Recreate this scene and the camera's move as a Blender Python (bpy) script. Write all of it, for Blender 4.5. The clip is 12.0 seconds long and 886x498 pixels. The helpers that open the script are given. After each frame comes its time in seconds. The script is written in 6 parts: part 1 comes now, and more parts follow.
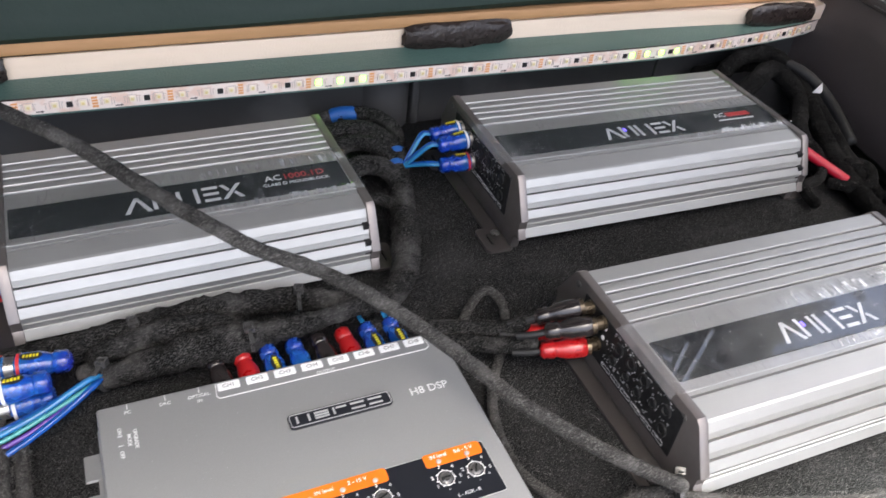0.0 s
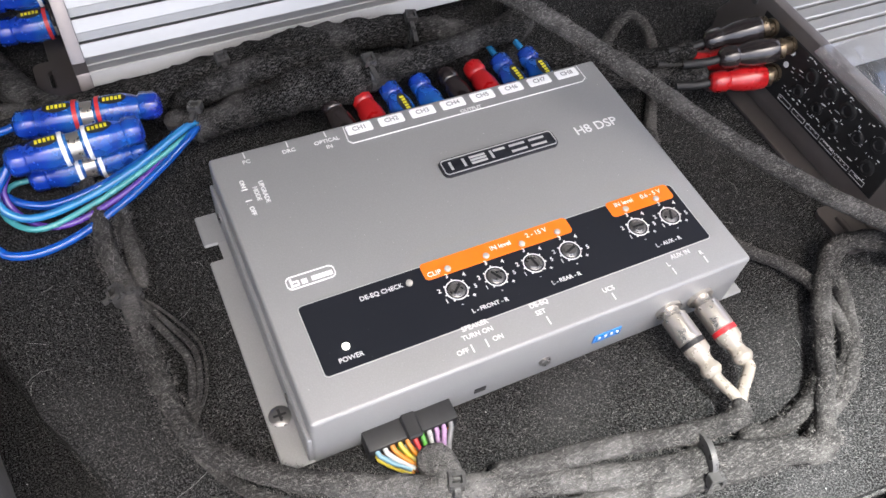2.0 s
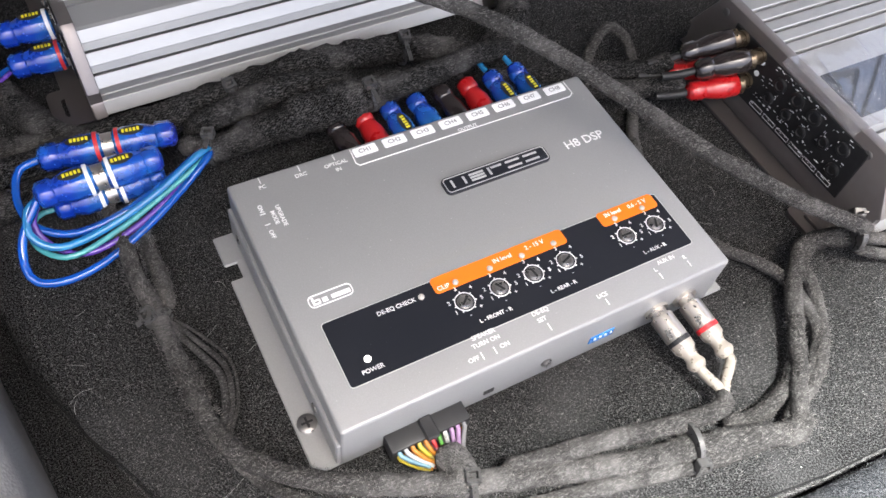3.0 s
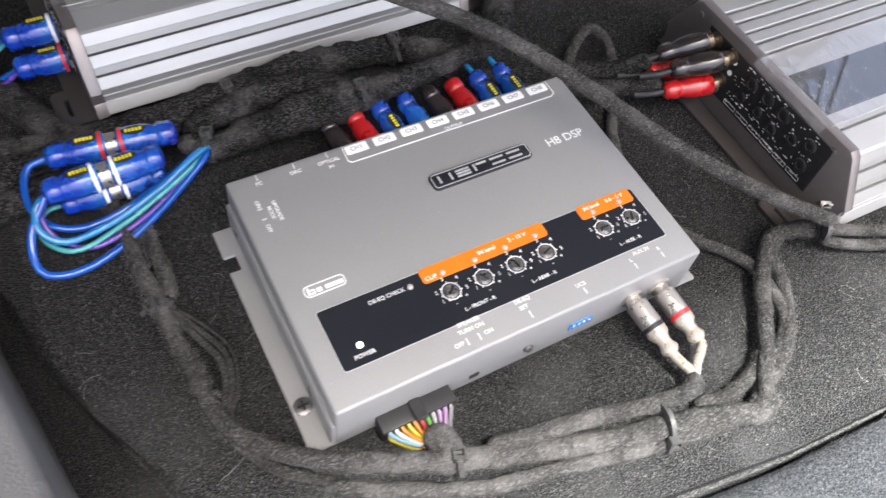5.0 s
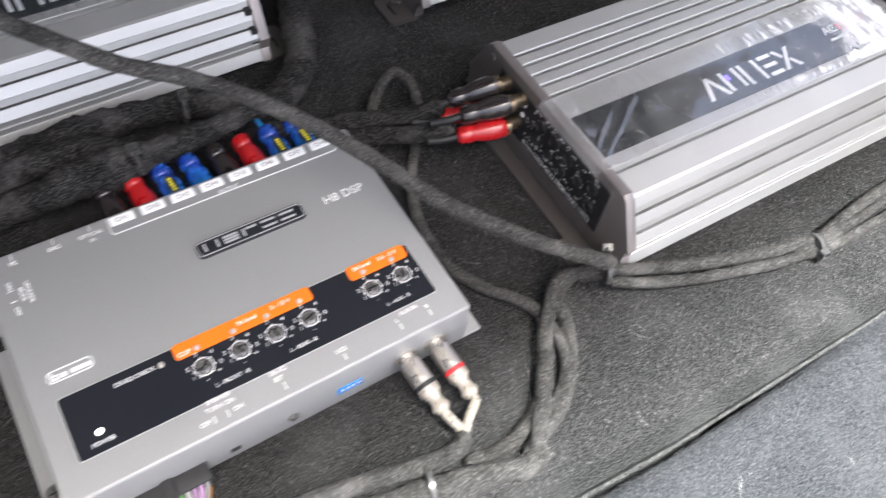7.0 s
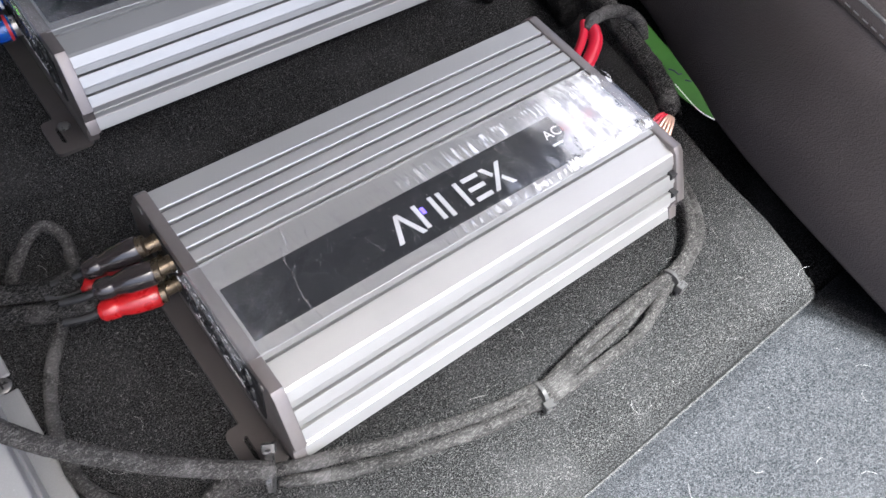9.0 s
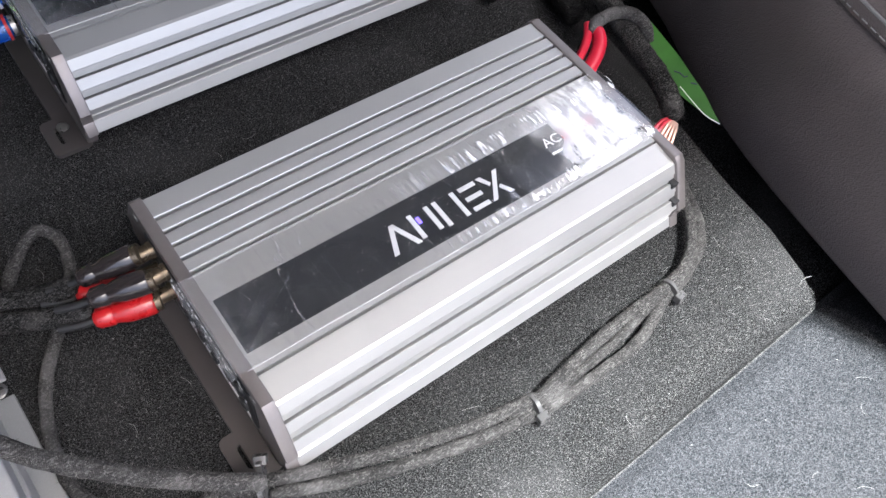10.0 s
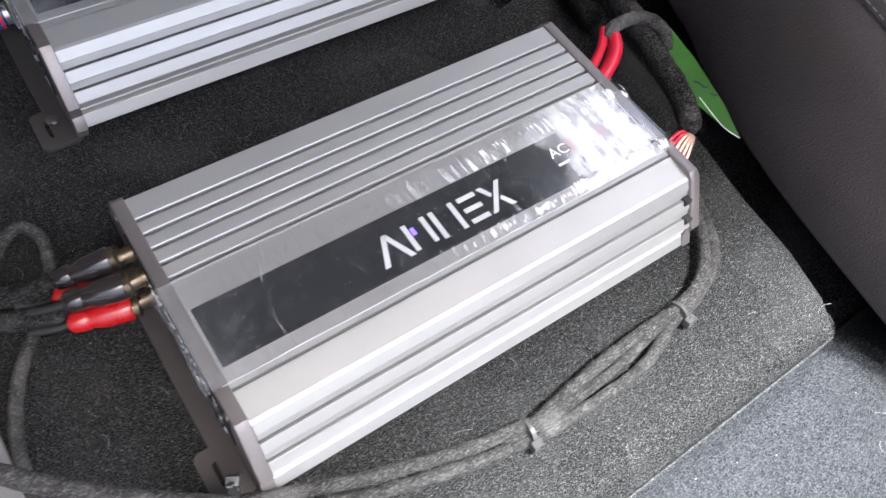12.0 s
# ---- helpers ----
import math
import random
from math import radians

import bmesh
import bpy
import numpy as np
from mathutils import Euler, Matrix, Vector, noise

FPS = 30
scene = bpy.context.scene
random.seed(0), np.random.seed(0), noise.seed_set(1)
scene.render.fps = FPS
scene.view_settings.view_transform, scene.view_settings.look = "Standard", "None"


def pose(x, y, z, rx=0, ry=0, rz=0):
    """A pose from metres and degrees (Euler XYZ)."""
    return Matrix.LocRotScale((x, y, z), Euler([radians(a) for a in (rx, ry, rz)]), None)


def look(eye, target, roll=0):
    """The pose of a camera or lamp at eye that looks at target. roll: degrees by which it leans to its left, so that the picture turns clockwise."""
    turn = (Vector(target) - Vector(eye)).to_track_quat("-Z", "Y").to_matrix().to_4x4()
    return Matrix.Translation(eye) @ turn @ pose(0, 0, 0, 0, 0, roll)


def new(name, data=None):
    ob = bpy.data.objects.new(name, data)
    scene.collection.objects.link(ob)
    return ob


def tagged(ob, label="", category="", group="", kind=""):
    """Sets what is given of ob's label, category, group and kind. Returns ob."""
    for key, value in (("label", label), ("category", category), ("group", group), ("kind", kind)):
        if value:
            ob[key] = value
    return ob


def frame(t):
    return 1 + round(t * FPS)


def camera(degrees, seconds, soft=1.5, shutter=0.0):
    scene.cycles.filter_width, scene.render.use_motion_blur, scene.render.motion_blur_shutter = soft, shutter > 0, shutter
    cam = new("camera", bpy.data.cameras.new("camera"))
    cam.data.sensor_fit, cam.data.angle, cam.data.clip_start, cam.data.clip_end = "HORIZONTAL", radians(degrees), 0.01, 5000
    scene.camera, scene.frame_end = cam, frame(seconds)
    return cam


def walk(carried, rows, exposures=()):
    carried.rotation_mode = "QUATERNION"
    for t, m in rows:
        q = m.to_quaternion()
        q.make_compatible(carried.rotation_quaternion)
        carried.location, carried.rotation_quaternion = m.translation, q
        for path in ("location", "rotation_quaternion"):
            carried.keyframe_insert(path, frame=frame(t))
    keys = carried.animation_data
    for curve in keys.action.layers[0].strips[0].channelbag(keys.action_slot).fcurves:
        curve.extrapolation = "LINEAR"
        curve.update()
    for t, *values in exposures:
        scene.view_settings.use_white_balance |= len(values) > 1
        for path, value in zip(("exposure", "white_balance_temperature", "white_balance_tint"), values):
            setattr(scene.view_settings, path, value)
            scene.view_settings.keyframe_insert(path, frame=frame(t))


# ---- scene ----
cam = camera(59.14, 12.0, 1.5, 0.3)
EXPOSURES = [(0.0, 2.9, 6400, 5), (1.0, 2.7, 6250, 6), (2.5, 2.97, 6350, 7), (6.0, 2.94, 6350, 7), (7.5, 2.89, 6200, 6), (9.5, 2.93, 6050, 7), (12.0, 2.93, 6050, 7)]
PATH = [
    (0, (0.0308, -0.1741, 0.3757), (0.1778, 0.1032, 0.1278), 7.39),
    (0.5, (0.0015, -0.1627, 0.3467), (0.1448, 0.1058, 0.0871), 7.49),
    (1, (-0.0208, -0.1496, 0.3061), (0.1134, 0.0964, 0.0208), 7.75),
    (1.5, (-0.0223, -0.1304, 0.2935), (0.1042, 0.0887, -0.0163), 8.32),
    (2, (-0.0249, -0.1072, 0.2955), (0.1002, 0.0918, -0.0282), 8.84),
    (2.5, (-0.0485, -0.0956, 0.3166), (0.0793, 0.0930, -0.0122), 9.18),
    (3, (-0.0408, -0.1019, 0.3263), (0.0919, 0.0824, -0.0030), 9.82),
    (3.2, (-0.0384, -0.1054, 0.3291), (0.0942, 0.0783, -0.0005), 9.77),
    (4.8, (-0.0301, -0.1117, 0.3359), (0.1044, 0.0683, 0.0050), 10.35),
    (5, (-0.0459, -0.1129, 0.3436), (0.0891, 0.0670, 0.0128), 10.49),
    (5.5, (-0.0754, -0.1102, 0.3557), (0.0589, 0.0709, 0.0253), 10.25),
    (6, (-0.0567, -0.1234, 0.3501), (0.0778, 0.0569, 0.0193), 10.04),
    (6.5, (-0.0242, -0.1342, 0.3512), (0.1132, 0.0428, 0.0199), 10.00),
    (7, (0.0542, -0.1373, 0.3689), (0.2012, 0.0342, 0.0387), 10.48),
    (7.5, (0.1456, -0.1299, 0.3637), (0.2980, 0.0342, 0.0322), 10.16),
    (7.7, (0.1673, -0.1272, 0.3630), (0.3264, 0.0335, 0.0331), 10.76),
    (9.3, (0.2497, -0.1168, 0.3782), (0.4204, 0.0309, 0.0480), 12.37),
    (9.5, (0.2556, -0.1140, 0.3785), (0.4196, 0.0324, 0.0443), 11.87),
    (10, (0.2524, -0.1145, 0.3839), (0.4142, 0.0323, 0.0488), 11.91),
    (10.5, (0.2448, -0.1095, 0.3851), (0.4058, 0.0382, 0.0500), 11.96),
    (11, (0.2483, -0.1067, 0.3785), (0.4078, 0.0425, 0.0433), 11.85),
    (11.5, (0.2429, -0.1039, 0.3788), (0.4004, 0.0464, 0.0433), 11.91),
    (12, (0.2735, -0.1088, 0.3706), (0.4274, 0.0438, 0.0344), 11.83),
]
walk(cam, [(t, look(eye, target, roll)) for t, eye, target, roll in PATH], EXPOSURES)

# ---- light: overcast daylight through the open tailgate and the side windows ----
world = bpy.data.worlds.new("overcast_sky")
scene.world = world
world.use_nodes = True
wn = world.node_tree.nodes
sky = wn.new("ShaderNodeTexSky")
sky.sky_type, sky.sun_disc = "NISHITA", False
sky.sun_elevation, sky.sun_rotation = radians(75), radians(176)
# the veiled sun stands high behind the open tailgate
sky.air_density, sky.dust_density, sky.ozone_density = 0.45, 7.0, 0.3
wn["Background"].inputs["Strength"].default_value = 0.115
world.node_tree.links.new(sky.outputs["Color"], wn["Background"].inputs["Color"])
sun = new("sun", bpy.data.lights.new("sun", "SUN"))
sun.data.energy, sun.data.angle, sun.data.color = 5.0, radians(9), (1.0, 0.985, 0.96)
sun.matrix_world = look((0.018, -0.258, 0.966), (0.0, 0.0, 0.0))

# ---- materials ----
class Mat:
    """A node material with short calls for colour variation and relief."""

    def __init__(self, name, color, rough=0.5, metal=0.0, spec=0.5):
        self.m = bpy.data.materials.new(name)
        self.m.use_nodes = True
        self.t = self.m.node_tree
        self.b = self.t.nodes["Principled BSDF"]
        self.b.inputs["Base Color"].default_value = (*color, 1)
        self.b.inputs["Roughness"].default_value = rough
        self.b.inputs["Metallic"].default_value = metal
        self.b.inputs["Specular IOR Level"].default_value = spec
        self.color, self.rough = color, rough
        self.co = self.t.nodes.new("ShaderNodeTexCoord").outputs["Object"]
        self.mixed, self.normal = None, None

    def link(self, a, b):
        self.t.links.new(a, b)

    def noise(self, scale, detail=4.0, stretch=None, rough=0.55):
        n = self.t.nodes.new("ShaderNodeTexNoise")
        n.inputs["Scale"].default_value, n.inputs["Detail"].default_value = scale, detail
        n.inputs["Roughness"].default_value = rough
        src = self.co
        if stretch:
            mp = self.t.nodes.new("ShaderNodeMapping")
            mp.inputs["Scale"].default_value = stretch
            self.link(self.co, mp.inputs["Vector"])
            src = mp.outputs["Vector"]
        self.link(src, n.inputs["Vector"])
        return n.outputs["Fac"]

    def voronoi(self, scale, feature="F1"):
        n = self.t.nodes.new("ShaderNodeTexVoronoi")
        n.feature = feature
        n.inputs["Scale"].default_value = scale
        self.link(self.co, n.inputs["Vector"])
        return n.outputs["Distance"]

    def along(self, turn, wide=0.03):
        """Metres along and round a wrapped tube, turned by an angle."""
        mp = self.t.nodes.new("ShaderNodeMapping")
        mp.inputs["Scale"].default_value = (1.0, wide, 1.0)
        mp.inputs["Rotation"].default_value = (0.0, 0.0, turn)
        self.link(self.t.nodes["Texture Coordinate"].outputs["UV"], mp.inputs["Vector"])
        return mp.outputs["Vector"]

    def bands(self, vector, period, way="X", ragged=1.0):
        n = self.t.nodes.new("ShaderNodeTexWave")
        n.bands_direction = way
        n.inputs["Scale"].default_value = 2 * math.pi / (20.0 * period)
        n.inputs["Distortion"].default_value, n.inputs["Detail"].default_value, n.inputs["Detail Scale"].default_value = ragged, 2.0, 2.0
        self.link(vector, n.inputs["Vector"])
        return n.outputs["Fac"]

    def calc(self, op, a, b=0.0):
        n = self.t.nodes.new("ShaderNodeMath")
        n.operation = op
        for socket, v in zip(n.inputs, (a, b)):
            if isinstance(v, (int, float)):
                socket.default_value = v
            else:
                self.link(v, socket)
        return n.outputs["Value"]

    def island(self):
        return self.t.nodes.new("ShaderNodeNewGeometry").outputs["Random Per Island"]

    def ramp(self, fac, lo, hi, a=0.0, b=1.0):
        r = self.t.nodes.new("ShaderNodeMapRange")
        for k, v in zip(("From Min", "From Max", "To Min", "To Max"), (lo, hi, a, b)):
            r.inputs[k].default_value = v
        self.link(fac, r.inputs["Value"])
        return r.outputs["Result"]

    def tint(self, fac, color, lo=0.4, hi=0.6, amount=1.0):
        """Mixes another colour in where fac runs from lo to hi."""
        mx = self.t.nodes.new("ShaderNodeMix")
        mx.data_type = "RGBA"
        self.link(self.ramp(fac, lo, hi, 0.0, amount), mx.inputs["Factor"])
        if self.mixed is None:
            mx.inputs[6].default_value = (*self.color, 1)
        else:
            self.link(self.mixed, mx.inputs[6])
        mx.inputs[7].default_value = (*color, 1)
        self.mixed = mx.outputs[2]
        self.link(self.mixed, self.b.inputs["Base Color"])
        return self

    def gloss(self, fac, a, b, lo=0.35, hi=0.65):
        self.link(self.ramp(fac, lo, hi, a, b), self.b.inputs["Roughness"])
        return self

    def bump(self, fac, depth, strength=1.0):
        n = self.t.nodes.new("ShaderNodeBump")
        n.inputs["Distance"].default_value, n.inputs["Strength"].default_value = depth, strength
        self.link(fac, n.inputs["Height"])
        if self.normal is not None:
            self.link(self.normal, n.inputs["Normal"])
        self.normal = n.outputs["Normal"]
        self.link(self.normal, self.b.inputs["Normal"])
        return self


def felt(name, dark, light, grain=700.0, depth=0.0014):
    m = Mat(name, dark, 0.95, 0.0, 0.03)
    fine, mid, big = m.noise(grain, 3.0, None, 0.7), m.noise(grain * 0.5, 3.0), m.noise(14.0, 3.0)
    m.tint(fine, light, 0.47, 0.63, 1.0).tint(mid, tuple(c * 0.35 for c in dark), 0.5, 0.8, 0.2)
    m.tint(big, tuple(c * 1.25 for c in light), 0.5, 0.8, 0.35)
    return m.bump(fine, depth * 0.35)


CARPET = felt("black_carpet", (0.003, 0.003, 0.0031), (0.06, 0.0595, 0.0595), 1300.0, 0.001)
CARPET_LOW = felt("blue_grey_carpet", (0.01, 0.011, 0.0125), (0.06, 0.062, 0.067), 1300.0)


def fleece(name, dark, light):
    """Woven adhesive fleece tape wound round a cable: weave, overlapping turns, matted fibres, dusty patches."""
    m = Mat(name, dark, 0.95, 0.0, 0.03)
    around = m.along(0.42)
    weave = m.calc("MULTIPLY", m.bands(around, 0.0008, "X", 2.5), m.bands(around, 0.00075, "Y", 2.5))
    sep = m.t.nodes.new("ShaderNodeSeparateXYZ")
    m.link(m.t.nodes["Texture Coordinate"].outputs["UV"], sep.inputs["Vector"])
    phase = m.calc("ADD", m.calc("DIVIDE", sep.outputs["X"], 0.013), sep.outputs["Y"])
    phase = m.calc("ADD", phase, m.calc("MULTIPLY", m.noise(60.0, 3.0), 1.6))
    seam = m.calc("FRACT", phase)
    white = m.t.nodes.new("ShaderNodeTexWhiteNoise")
    white.noise_dimensions = "1D"
    m.link(m.calc("FLOOR", phase), white.inputs["W"])
    hair, patch, fold = m.noise(1300.0, 3.0, (0.3, 1, 1), 0.75), m.noise(70.0, 4.0), m.noise(190.0, 3.0, (1, 1, 2))
    m.tint(weave, light, 0.15, 0.85, 0.4).tint(hair, light, 0.5, 0.66, 0.9).tint(white.outputs["Value"], tuple(c * 0.4 for c in dark), 0.45, 1.0, 0.3)
    m.tint(patch, tuple(c * 0.5 for c in dark), 0.5, 0.72, 0.6).tint(m.noise(28.0, 4.0), tuple(c * 1.6 for c in light), 0.52, 0.74, 0.5)
    m.tint(m.noise(1100.0, 2.0), tuple(c * 1.8 for c in light), 0.6, 0.72, 0.5)
    m.tint(seam, tuple(c * 0.3 for c in dark), 0.07, 0.02, 0.4)
    m.b.inputs["Sheen Weight"].default_value, m.b.inputs["Sheen Roughness"].default_value = 0.012, 0.5
    return m.bump(fold, 0.003, 1.0).bump(m.noise(430.0, 3.0, (1, 1, 1), 0.6), 0.0011).bump(seam, 0.0003, 0.5).bump(weave, 0.0004, 0.8).bump(hair, 0.0005)


FLEECE = fleece("fleece_tape", (0.0028, 0.0028, 0.0028), (0.115, 0.111, 0.107))
FLEECE_MID = fleece("worn_fleece_tape", (0.034, 0.033, 0.032), (0.15, 0.146, 0.141))
FLEECE_LIGHT = fleece("dusty_fleece_tape", (0.03, 0.029, 0.028), (0.13, 0.126, 0.122))
# darker copy of the fleece, for cables in shade under the shelf
FLEECE_SHADED = fleece("shaded_fleece_tape", (0.003, 0.003, 0.003), (0.032, 0.031, 0.03))
HAIR = Mat("pale_fleece_fibre", (0.2, 0.19, 0.18), 0.9)
HAIR.tint(HAIR.noise(300), (0.06, 0.057, 0.055), 0.4, 0.6)

ALU = Mat("silver_anodised_aluminium", (0.422, 0.422, 0.411), 0.42, 0.62)
ALU.gloss(ALU.noise(40, 4, (0.15, 4, 4)), 0.4, 0.5).tint(ALU.noise(30, 4), (0.384, 0.381, 0.373), 0.4, 0.7, 0.5)
ALU.bump(ALU.noise(900, 2, (0.02, 1, 1)), 0.00004)
PLATE = Mat("bronze_grey_end_plate", (0.222, 0.2, 0.192), 0.45, 0.7)
PLATE.gloss(PLATE.noise(50, 4), 0.34, 0.5).tint(PLATE.noise(160, 3), (0.24, 0.224, 0.217), 0.45, 0.7, 0.5)
PLATE.bump(PLATE.noise(2500, 2), 0.00005)
RAIL = Mat("dark_bronze_rail", (0.1, 0.09, 0.087), 0.45, 0.6)
RAIL.gloss(RAIL.noise(50, 4), 0.36, 0.52).bump(RAIL.noise(2500, 2), 0.00005)
GREY = Mat("grey_powder_paint", (0.255, 0.257, 0.258), 0.48, 0.2)
GREY.gloss(GREY.noise(25, 4), 0.4, 0.52).tint(GREY.noise(2200, 2), (0.3, 0.302, 0.304), 0.45, 0.7, 0.7)
GREY.tint(GREY.voronoi(260.0), (0.42, 0.42, 0.42), 0.045, 0.02, 0.5).bump(GREY.noise(2600, 2), 0.00006)
BLACK = Mat("black_gloss_panel", (0.012, 0.0135, 0.018), 0.3)
BLACK.gloss(BLACK.noise(25, 3), 0.28, 0.34).tint(BLACK.voronoi(330.0), (0.3, 0.3, 0.3), 0.045, 0.02, 0.6)
MATT = Mat("matt_black_plastic", (0.012, 0.012, 0.0127), 0.55)
MATT.gloss(MATT.noise(120, 3), 0.45, 0.65).bump(MATT.noise(1500, 2), 0.00006)
TIE = Mat("black_nylon", (0.05, 0.049, 0.048), 0.33)
TIE.gloss(TIE.noise(300, 3), 0.24, 0.4)
LABEL = Mat("black_label_foil", (0.018, 0.019, 0.022), 0.2)
LABEL.gloss(LABEL.noise(30, 5), 0.05, 0.14)
WHITE = Mat("white_print", (0.8, 0.8, 0.8), 0.5)
WHITE.tint(WHITE.noise(1800, 2), (0.6, 0.6, 0.6), 0.5, 0.8, 0.6)
DUST = Mat("pale_dust", (0.5, 0.5, 0.49), 0.9)
DUST.tint(DUST.noise(400), (0.3, 0.3, 0.3), 0.4, 0.6)
FILM_GLINT = Mat("pale_film_glint", (0.5, 0.51, 0.53), 0.15)
FILM_GLINT.gloss(FILM_GLINT.noise(300), 0.1, 0.25)
PRINT = Mat("grey_white_print", (0.75, 0.75, 0.75), 0.5)
PRINT.tint(PRINT.noise(1500, 2), (0.5, 0.5, 0.5), 0.45, 0.75, 0.7)
SILVER_PRINT = Mat("silver_print", (0.58, 0.59, 0.61), 0.5, 0.0)
SILVER_PRINT.gloss(SILVER_PRINT.noise(300), 0.3, 0.45)
RED_PRINT = Mat("red_print", (0.5, 0.025, 0.03), 0.4)
RED_PRINT.gloss(RED_PRINT.noise(300), 0.3, 0.5)
ORANGE = Mat("orange_print", (0.8, 0.17, 0.012), 0.4)
ORANGE.gloss(ORANGE.noise(200), 0.32, 0.48)
YELLOW = Mat("yellow_print", (0.7, 0.62, 0.03), 0.45)
YELLOW.gloss(YELLOW.noise(300), 0.35, 0.55)
CHROME = Mat("nickel_plating", (0.5, 0.47, 0.43), 0.35, 0.85)
CHROME.gloss(CHROME.noise(200, 3), 0.26, 0.44)
BRASS = Mat("tarnished_brass_collar", (0.13, 0.102, 0.07), 0.42, 0.8)
BRASS.gloss(BRASS.noise(300, 3), 0.25, 0.5)
SCREW = Mat("blackened_screw", (0.2, 0.195, 0.19), 0.35, 0.8)
SCREW.gloss(SCREW.noise(400, 3), 0.25, 0.5)


def plastic(name, color, rough=0.22, clear=0.35):
    m = Mat(name, color, rough)
    m.b.inputs["Transmission Weight"].default_value = clear
    m.b.inputs["Coat Weight"].default_value = 0.4
    m.gloss(m.noise(150, 3), rough * 0.7, rough * 1.4)
    return m


BLUE = plastic("blue_translucent_plastic", (0.016, 0.085, 0.64), 0.22, 0.55)
far = BLUE.t.nodes.new("ShaderNodeVectorMath")
far.operation = "LENGTH"
BLUE.link(BLUE.co, far.inputs[0])
# cyan near the collar and paler patches paint highlights into the plastic
BLUE.tint(far.outputs["Value"], (0.05, 0.36, 0.8), 0.0135, 0.004, 0.9).tint(BLUE.noise(75.0, 2.0), (0.03, 0.24, 0.78), 0.45, 0.65, 0.65).tint(BLUE.noise(50.0, 2.0, (1, 1, 1)), (0.03, 0.03, 0.42), 0.52, 0.7, 0.7)
DIP = plastic("light_blue_switch_plastic", (0.03, 0.2, 0.55), 0.3, 0.0)
BLUE_WIRE = plastic("blue_clear_wire_jacket", (0.015, 0.14, 0.62), 0.06, 0.55)
CYAN_WIRE = plastic("pale_blue_wire_jacket", (0.05, 0.34, 0.7), 0.06, 0.55)
GREEN_WIRE = plastic("green_wire_jacket", (0.07, 0.31, 0.32), 0.2, 0.1)
VIOLET_WIRE = plastic("violet_wire_jacket", (0.1, 0.04, 0.3), 0.2, 0.1)
RED = plastic("red_soft_plastic", (0.4, 0.009, 0.012), 0.32, 0.1)
SMOKE = plastic("smoked_dark_plastic", (0.025, 0.02, 0.02), 0.18, 0.2)
IVORY = plastic("clear_ivory_plastic", (0.335, 0.302, 0.255), 0.28, 0.3)
RED_CABLE = Mat("red_cable_jacket", (0.42, 0.006, 0.026), 0.4)
RED_CABLE.gloss(RED_CABLE.noise(200), 0.32, 0.5)
COPPER = Mat("pale_copper_wire", (0.75, 0.5, 0.4), 0.35, 0.7)
COPPER.gloss(COPPER.noise(200), 0.3, 0.5)
BLUE_TAPE = Mat("blue_cloth_tape", (0.015, 0.1, 0.36), 0.5)
BLUE_TAPE.bump(BLUE_TAPE.noise(700), 0.0002)
WIRES = {}
for wire_name, wire_color in (("orange", (0.8, 0.3, 0.02)), ("white", (0.75, 0.75, 0.72)), ("red", (0.65, 0.03, 0.03)), ("green", (0.12, 0.5, 0.04)),
                              ("lilac", (0.6, 0.35, 0.62)), ("yellow", (0.75, 0.6, 0.05)), ("blue", (0.25, 0.45, 0.55)), ("grey", (0.3, 0.3, 0.3))):
    WIRES[wire_name] = Mat(wire_name + "_wire_jacket", tuple(c * 0.45 for c in wire_color), 0.4)
    WIRES[wire_name].gloss(WIRES[wire_name].noise(200), 0.3, 0.5)

LEATHER = Mat("dark_brown_grained_leatherette", (0.1, 0.084, 0.081), 0.38)
LEATHER.tint(LEATHER.noise(9, 4), (0.13, 0.11, 0.106), 0.4, 0.7, 0.7).gloss(LEATHER.noise(20, 4), 0.32, 0.46)
LEATHER.bump(LEATHER.voronoi(900.0), 0.0009, 0.45).bump(LEATHER.noise(60, 3), 0.0008, 0.25)
GREY_TRIM = Mat("grey_leatherette_trim", (0.165, 0.164, 0.165), 0.38)
GREY_TRIM.tint(GREY_TRIM.noise(12, 5), (0.22, 0.22, 0.22), 0.4, 0.75, 0.7).gloss(GREY_TRIM.noise(25, 4), 0.36, 0.55)
GREY_TRIM.bump(GREY_TRIM.voronoi(700.0), 0.0005, 0.5)
TRIM = Mat("dusty_black_trim_plastic", (0.055, 0.055, 0.056), 0.5)
TRIM.tint(TRIM.noise(9, 5), (0.15, 0.15, 0.15), 0.52, 0.78, 0.8).gloss(TRIM.noise(18, 4), 0.42, 0.65).bump(TRIM.noise(900, 2), 0.0001)
ROOF = felt("grey_roof_felt", (0.035, 0.036, 0.038), (0.06, 0.061, 0.064), 400.0)
BOUNCE_GROUND = Mat("pale_bounce_ground", (0.27, 0.265, 0.255), 0.9)
BOUNCE_GROUND.tint(BOUNCE_GROUND.noise(8, 4), (0.34, 0.335, 0.325), 0.4, 0.7).tint(BOUNCE_GROUND.noise(1.2, 3), (0.2, 0.197, 0.19), 0.5, 0.75, 0.6)
GREEN_CLOTH = Mat("teal_green_leatherette", (0.085, 0.155, 0.135), 0.5)
GREEN_CLOTH.tint(GREEN_CLOTH.noise(18, 4, (0.2, 1, 1)), (0.15, 0.23, 0.2), 0.45, 0.75, 0.8).bump(GREEN_CLOTH.voronoi(600.0), 0.0004)
